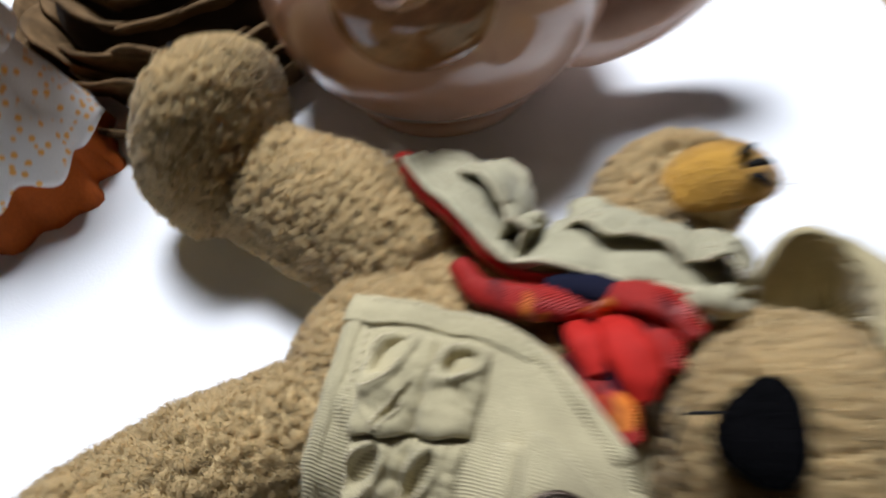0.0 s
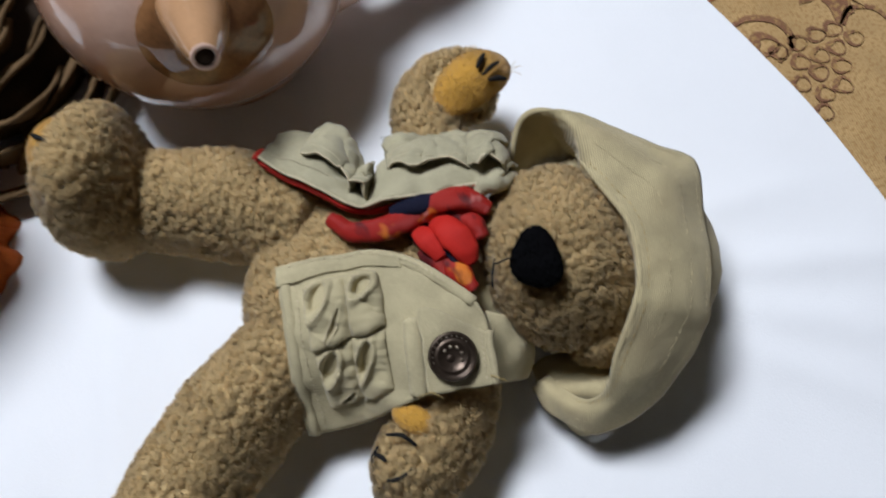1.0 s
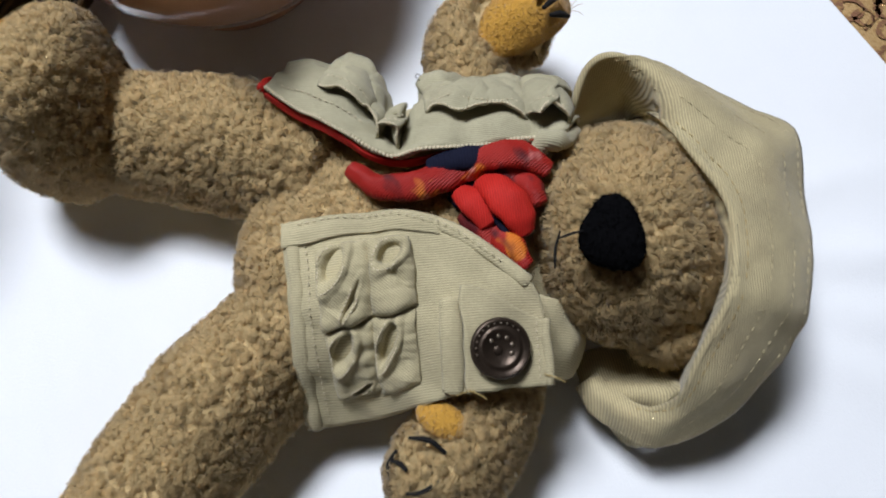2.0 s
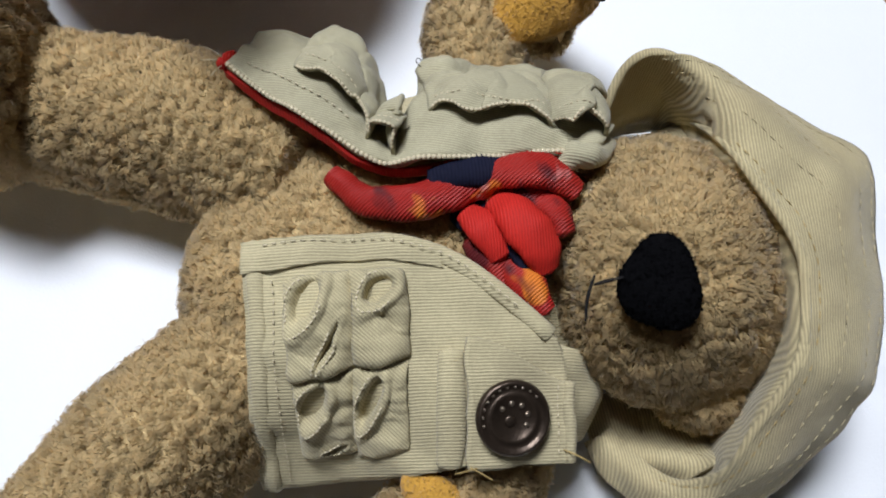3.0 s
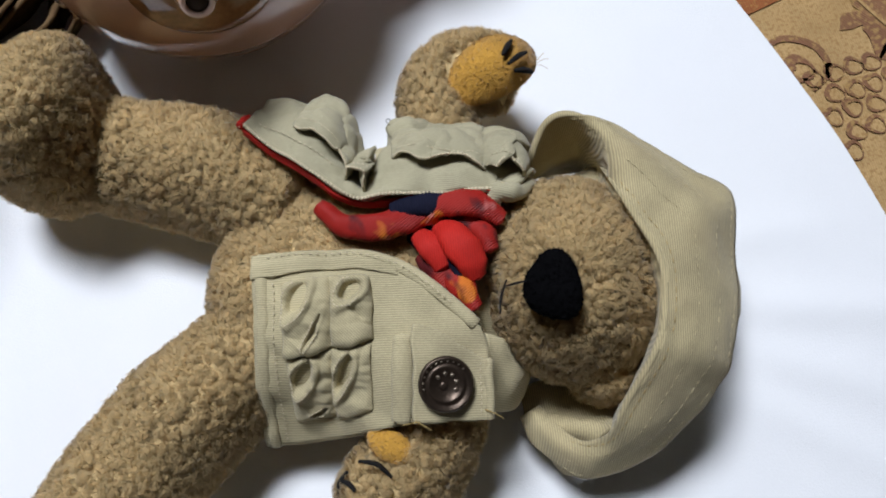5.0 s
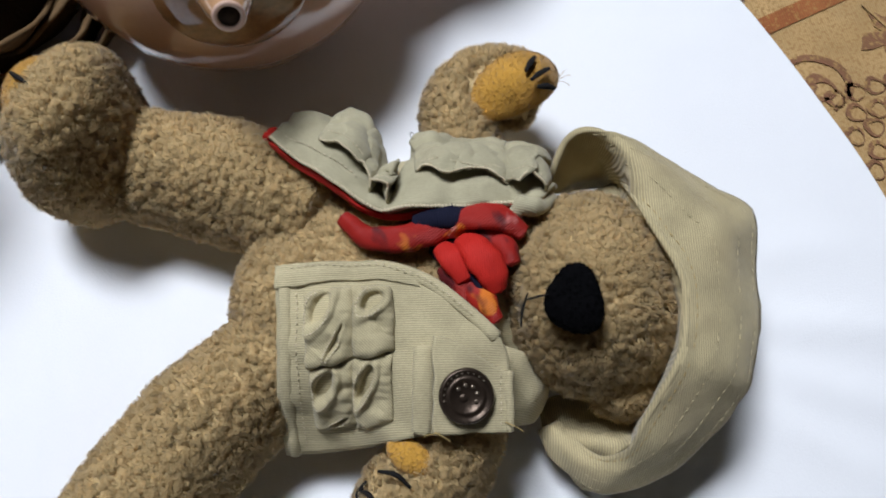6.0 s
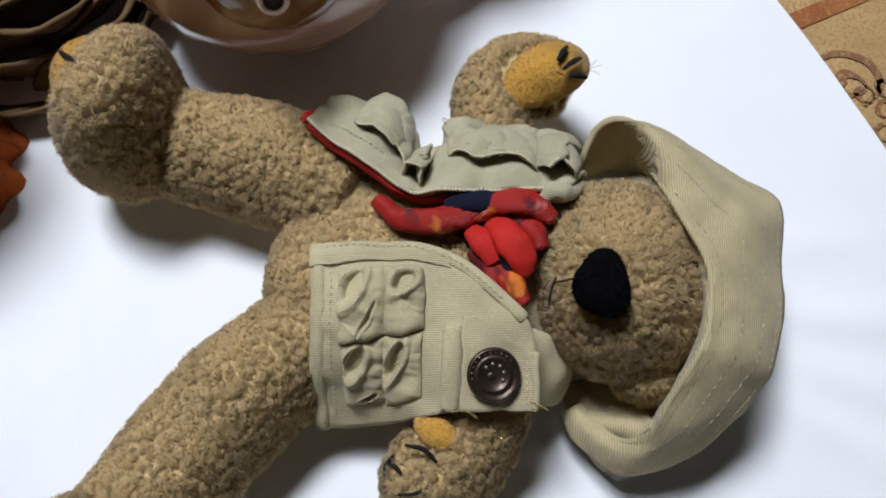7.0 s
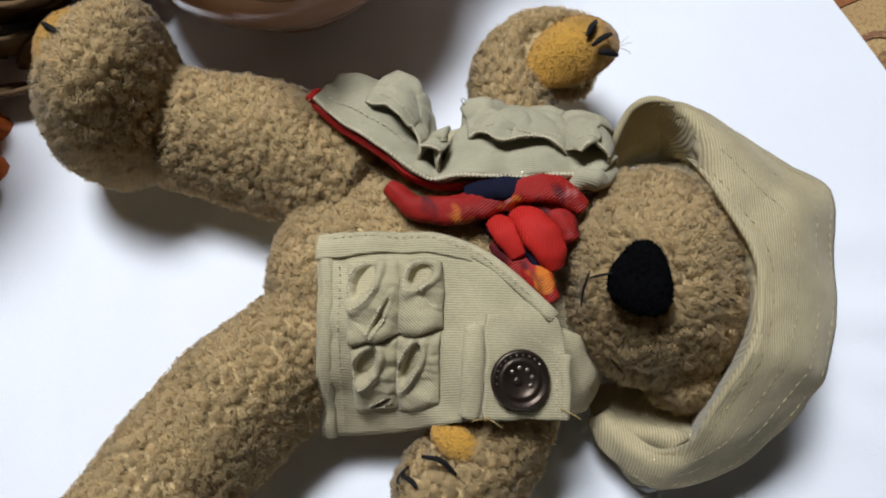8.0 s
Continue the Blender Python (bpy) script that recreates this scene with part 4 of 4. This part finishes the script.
pad((0.014, 0.02), (0.0192, -0.0574, 0.0375), (-0.22, -0.10, 1), (0.0068, 0.0042), 0.30, arm_low, 0.0012)
for p in ([(0.0107, -0.0585, 0.0375), (0.0149, -0.0609, 0.0388), (0.0174, -0.0650, 0.0372)], [(0.0068, -0.0596, 0.0325), (0.0038, -0.0618, 0.0305), (0.0029, -0.0651, 0.0295)], [(0.0054, -0.0697, 0.0330), (0.0094, -0.0709, 0.0345), (0.0137, -0.0700, 0.0355)], [(0.0049, -0.0614, 0.0330), (0.0066, -0.0630, 0.0345), (0.0075, -0.0651, 0.0352)]):
    stitch_line("claw", p, 0.0007, THREAD, arm_low, "black thread claw")


# ---- the hat ----
crown_shape = ball((0.0985, -0.0345, 0.0220), (0.0345, 0.0375, 0.0208), lump=0.002, lump_scale=50)
hat = part("hat", mesh("hat", *crown_shape, HAT), bear, "beige cotton bush hat with a wide stitched brim")
outer = [(0.0818, 0.0021, 0.0300), (0.0827, 0.0056, 0.0400), (0.0873, 0.0102, 0.0470), (0.0920, 0.0116, 0.0510), (0.0995, 0.0087, 0.0510), (0.1083, 0.0029, 0.0480), (0.1158, -0.0054, 0.0460),
         (0.1232, -0.0152, 0.0450), (0.1303, -0.0243, 0.0450), (0.1268, -0.0340, 0.0450), (0.1214, -0.0478, 0.0450), (0.1162, -0.0574, 0.0440), (0.1103, -0.0680, 0.0430), (0.1055, -0.0721, 0.0380),
         (0.0980, -0.0767, 0.0330), (0.0883, -0.0812, 0.0280), (0.0770, -0.0837, 0.0220), (0.0673, -0.0821, 0.0190), (0.0623, -0.0749, 0.0150), (0.0586, -0.0679, 0.0120), (0.0581, -0.0606, 0.0100)]
inner = [(0.0919, 0.0075, 0.0160), (0.0980, 0.0076, 0.0160), (0.1029, 0.0060, 0.0180), (0.1056, 0.0037, 0.0240), (0.1035, -0.0027, 0.0380), (0.0976, -0.0143, 0.0540), (0.0974, -0.0218, 0.0580),
         (0.0979, -0.0296, 0.0590), (0.0982, -0.0362, 0.0590), (0.0972, -0.0425, 0.0590), (0.0953, -0.0485, 0.0580), (0.0924, -0.0541, 0.0570), (0.0885, -0.0589, 0.0560), (0.0846, -0.0628, 0.0530),
         (0.0805, -0.0667, 0.0490), (0.0772, -0.0706, 0.0450), (0.0754, -0.0737, 0.0380), (0.0723, -0.0750, 0.0300), (0.0675, -0.0728, 0.0240), (0.0655, -0.0658, 0.0180), (0.0644, -0.0596, 0.0130)]
middle = [tuple((np.array(a) + np.array(b)) / 2 + np.array((0, 0, 0.0032))) for a, b in zip(outer, inner)]
brim_surface = rails(inner, middle, outer)


def brim_soft(u, v):
    p = brim_surface(u, v)
    return p + normal_at(brim_surface, u, v) * (wob(p, 60, 0.0016) + wob(p, 190, 0.0004))


brim = part("brim", mesh("brim", *sheet(brim_soft, 110, 26, 0.0018), HAT), hat)
part("piping", mesh("piping", *tube([brim_soft(u, 0.0) for u in np.linspace(0.04, 0.96, 24)], [0.0010] * 24, n=110, k=8), HAT), brim)
for v in (0.10, 0.38, 0.66, 0.90):
    dashes("stitching", [on(brim_soft, u, v, 0.0010) for u in np.linspace(0.12, 0.9, 22)], brim, EDGE_STITCH if v < 0.2 else BRIM_STITCH, 0.0015, 0.0010, 0.00010, 0.00005)

lining_line = [tuple(np.array((x, y, 0)) + np.array(((x - 0.0825) * 0.16, (y + 0.031) * 0.16, max(z * 0.3, 0.006)))) for x, y, z in inner]
band_surface = rails(inner, lining_line)
lower_fold = rails([(0.0620, -0.0532, 0.0030), (0.0689, -0.0526, 0.0030), (0.0776, -0.0543, 0.0040), (0.0851, -0.0583, 0.0060), (0.0869, -0.0656, 0.0140)],
                   [(0.0597, -0.0615, 0.0090), (0.0662, -0.0598, 0.0110), (0.0731, -0.0612, 0.0140), (0.0785, -0.0654, 0.0180), (0.0800, -0.0710, 0.0240)],
                   [(0.0582, -0.0643, 0.0120), (0.0633, -0.0656, 0.0160), (0.0691, -0.0677, 0.0200), (0.0750, -0.0702, 0.0240), (0.0788, -0.0720, 0.0280)],
                   [(0.0589, -0.0678, 0.0100), (0.0621, -0.0720, 0.0130), (0.0673, -0.0742, 0.0180), (0.0727, -0.0746, 0.0240), (0.0775, -0.0731, 0.0310)])


def lower_soft(u, v):
    p = lower_fold(u, v)
    # soft curved creases in the rolled-in cloth
    return p + normal_at(lower_fold, u, v) * (0.0009 * math.sin(13 * v - 5 * u + 1.5) * math.sin(math.pi * u) + wob(p, 130, 0.0010))


fold_in = part("rolled_brim", mesh("rolled_brim", *sheet(lower_soft, 44, 26, 0.0014), HAT), hat)
dashes("stitching", [on(lower_soft, u, 0.45 + 0.3 * u, 0.0009) for u in np.linspace(0.15, 0.9, 8)], fold_in, BRIM_STITCH, 0.0015, 0.0010, 0.00011, 0.00005)
part("inner_band", mesh("inner_band", *sheet(lambda u, v: band_surface(u, v), 60, 8, 0.0010, 0.0008, 120), HAT), hat)


# ---- loose threads ----
def thread(points, r, mat, parent):
    return part("loose_thread", mesh("loose_thread", *tube(points, [r] * len(points), n=16, k=5, up=(0.13, 0.21, 1)), mat), parent)


for d in ((-0.0050, 0.0012, 0.0015), (-0.0042, -0.0022, 0.0004), (-0.0030, 0.0034, 0.0020)):
    s = high_soft(0.0, 0.05)
    thread([s, s + np.array(d) * 0.5 + np.array((0, 0, 0.0006)), s + np.array(d)], 0.00010, STITCH, panel2)
for uv, d in (((0.02, 0.97), (0.0030, -0.0035, 0.0004)), ((0.95, 0.85), (0.0034, -0.0036, 0.0012)), ((0.10, 0.98), (-0.0042, 0.0005, 0.0010))):
    s = strap_surface(*uv) + np.array((0, 0, 0.0010))
    thread([s, s + np.array(d) * 0.5 + np.array((0, 0, 0.0010)), s + np.array(d)], 0.00014, EDGE_STITCH, strap)
s = high_soft(0.70, 0.98)
thread([s, s + np.array((-0.0012, 0.0018, 0.0010)), s + np.array((-0.0022, 0.0010, 0.0016)), s + np.array((-0.0016, -0.0004, 0.0012))], 0.00010, THREAD, panel2)
for d in ((0.0040, 0.0022, 0.001), (0.0050, 0.0004, 0.0), (0.0036, -0.0024, -0.001)):
    s = np.array((0.0985, 0.0375, 0.0350))
    thread([s, s + np.array(d) * 0.6 + np.array((0, 0, 0.0008)), s + np.array(d)], 0.00008, EDGE_STITCH, arm_up)


# ---- the teapot ----
PC, PR = np.array((0.014, 0.126, 0.050)), np.array((0.056, 0.056, 0.050))
pot = thing("teapot", (PC[0], PC[1], 0.0012), "glossy pink-beige ceramic teapot with a tan spout, standing on cloth", "teapot")
body_shape = ball(PC, PR, n=40, k=64)
body = part("body", mesh("body", *body_shape, GLAZE), pot)
part("foot_ring", mesh("foot_ring", *tube([(PC[0] + 0.03 * math.cos(a), PC[1] + 0.03 * math.sin(a), 0.0042) for a in np.linspace(0, 2 * math.pi, 33)], [0.0032] * 33, n=80, k=10), GLAZE), pot)
tip = np.array((0.0092, 0.0510, 0.0850))
root = PC + np.array((-0.004, -0.042, 0.022))
aim = (tip - root) / np.linalg.norm(tip - root)
spout_shape = tube([root, root + (tip - root) * 0.4, root + (tip - root) * 0.75, tip], [0.0120, 0.0096, 0.0068, 0.0041], n=40, k=32, closed_ends=False)
spout = part("spout", mesh("spout", *spout_shape, GLAZE_TAN), pot, "tan glazed spout with a dark hole")
part("rim", mesh("rim", *tube([tip + (np.cross(aim, (1, 0, 0)) / np.linalg.norm(np.cross(aim, (1, 0, 0))) * math.sin(a) + np.cross(aim, np.cross(aim, (1, 0, 0))) / np.linalg.norm(np.cross(aim, np.cross(aim, (1, 0, 0)))) * math.cos(a)) * 0.0034 for a in np.linspace(0, 2 * math.pi, 25)], [0.0008] * 25, n=50, k=10, up=aim + np.array((0.01, 0, 0))), GLAZE), spout)
# a thin dark plug just inside the tip paints the hole's shade
part("bore", mesh("bore", *tube([tip - aim * 0.0006, tip - aim * 0.0004, tip - aim * 0.0002], [0.0031] * 3, n=4, k=24), HOLLOW), spout)
patch_dir = np.array((-0.07, -0.93, 0.34))
patch_dir /= np.linalg.norm(patch_dir)
cap_v, cap_f = [], []
q = np.array(Vector(patch_dir).to_track_quat("Z", "Y").to_matrix())
for i in range(9):
    la = radians(24) * i / 8
    for j in range(40):
        lo = 2 * math.pi * j / 40
        d = q @ np.array((math.sin(la) * math.cos(lo), math.sin(la) * math.sin(lo), math.cos(la)))
        cap_v.append(PC + d * PR * (1.012 if i < 8 else 0.99))
for i in range(8):
    for j in range(40):
        a, b = i * 40 + j, i * 40 + (j + 1) % 40
        cap_f.append((a, b, b + 40, a + 40))
part("glaze_patch", mesh("glaze_patch", cap_v, cap_f, GLAZE_BROWN), pot, "tan speckled round patch behind the spout")
part("handle", mesh("handle", *tube([(0.05, 0.108, 0.034), (0.062, 0.11, 0.03), (0.08, 0.116, 0.032), (0.096, 0.122, 0.042), (0.104, 0.126, 0.058), (0.101, 0.128, 0.074), (0.088, 0.128, 0.086), (0.07, 0.128, 0.088), (0.052, 0.128, 0.08)], [0.0125, 0.0110, 0.0098, 0.0090, 0.0084, 0.0080, 0.0078, 0.0080, 0.009], n=70, k=20), GLAZE), pot)
part("lid", mesh("lid", *ball((PC[0], PC[1] + 0.004, 0.097), (0.030, 0.030, 0.010), n=14), GLAZE_BROWN), pot)
part("knob", mesh("knob", *ball((PC[0], PC[1] + 0.004, 0.112), (0.009, 0.009, 0.008), n=12), GLAZE_BROWN), pot)

# ---- the dried husk rosette ----
husk = thing("husk_rosette", (-0.085, 0.155, 0.0012), "dark brown rosette of overlapping dried husk scales on the cloth", "dried husk")
# filler ball under the scales; its near-black colour deepens the gaps like shade
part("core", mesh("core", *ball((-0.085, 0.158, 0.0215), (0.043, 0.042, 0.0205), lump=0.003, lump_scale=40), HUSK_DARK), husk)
hr = random.Random(3)
for k in range(63):
    ring_no = k // 9
    a = 2 * math.pi * ((k % 9) / 9.0 + 0.067 * ring_no) + hr.uniform(-0.15, 0.15)
    rad = 0.062 - 0.0078 * ring_no + hr.uniform(-0.003, 0.003)
    zt = 0.014 + 0.0078 * ring_no + hr.uniform(-0.003, 0.003)
    cx, cy = -0.085, 0.158
    span = 1.15 + 0.16 * ring_no

    def scale_at(u, v, a=a, rad=rad, zt=zt, span=span):
        t = a + span * (u - 0.5) * (1 - 0.25 * v * v)
        r = rad - 0.006 * (1 - v) + 0.005 * v * v - 0.006 * (2 * u - 1) ** 2 * v
        z = zt - 0.016 * (1 - v) - 0.006 * (2 * u - 1) ** 2
        return np.array((cx + r * math.cos(t), cy + r * math.sin(t), max(z, 0.0022)))
    part("husk_scale", mesh("husk_scale", *sheet(scale_at, 20, 8, 0.0016, 0.0046, 60), HUSK), husk)

# ---- the small orange doll: one plain mesh ----
dv, df, di = [], [], []


def add_shape(shape, index):
    v, f = shape
    o = len(dv)
    dv.extend(list(v))
    df.extend([tuple(i + o for i in x) for x in f])
    di.extend([index] * len(f))


DX, DY = -0.128, 0.082


def skirt(u, v):
    t = 2 * math.pi * u
    r = 0.034 - 0.016 * v + 0.0020 * math.sin(7 * t + 2 * math.sin(2 * t)) * (1 - v) + 0.0014 * math.sin(16 * t + 1) * (1 - v)
    return np.array((DX + r * math.cos(t), DY + r * math.sin(t), 0.0025 + 0.046 * v))


def apron(u, v):
    t = radians(-120) + radians(150) * u
    r = 0.0335 - 0.0135 * v + 0.0022 * math.sin(9 * t) * (1 - v)
    return np.array((DX + r * math.cos(t) * 1.05, DY + r * math.sin(t) * 1.05, 0.021 + 0.031 * v + 0.002 * math.sin(13 * t) * (1 - v)))


def sleeve(u, v):
    t = 2 * math.pi * u
    return np.array((DX + 0.004, DY + 0.004, 0.058)) + np.array((math.cos(t) * (0.020 - 0.004 * v), math.sin(t) * (0.020 - 0.004 * v), 0.012 * (v - 0.5)))


add_shape(sheet(skirt, 90, 14, 0.0012, 0.001, 150), 0)
add_shape(sheet(apron, 60, 14, 0.0010, 0.001, 150), 1)
add_shape(ball((DX, DY, 0.055), (0.019, 0.019, 0.014), lump=0.002, lump_scale=120), 0)
add_shape(sheet(sleeve, 40, 6, 0.001, 0.0015, 200), 1)
add_shape(ball((-0.141, 0.060, 0.036), (0.012, 0.010, 0.009), lump=0.003, lump_scale=120), 0)
mop_v, mop_f = ball((DX + 0.006, DY + 0.022, 0.098), (0.030, 0.029, 0.034), n=60, k=150)
mop = []
for p in mop_v:
    d = p - np.array((DX + 0.006, DY + 0.022, 0.098))
    a, h = math.atan2(d[1], d[0]), d[2] / 0.034
    ridge = math.sin(26 * a + 3 * math.sin(5 * h + 2 * a)) * 0.07 + noise.noise(Vector((math.cos(a) * 9, math.sin(a) * 9, h * 1.5))) * 0.16
    mop.append(np.array((DX + 0.006, DY + 0.022, 0.098)) + d * (1 + ridge))
add_shape((mop, mop_f), 2)
doll = new("cloth_doll", mesh("cloth_doll", dv, df, [ORANGE, DOTTED, STRAW], index=di))
tagged(doll, "small orange fabric doll with dotted apron and yellow straw", "doll")
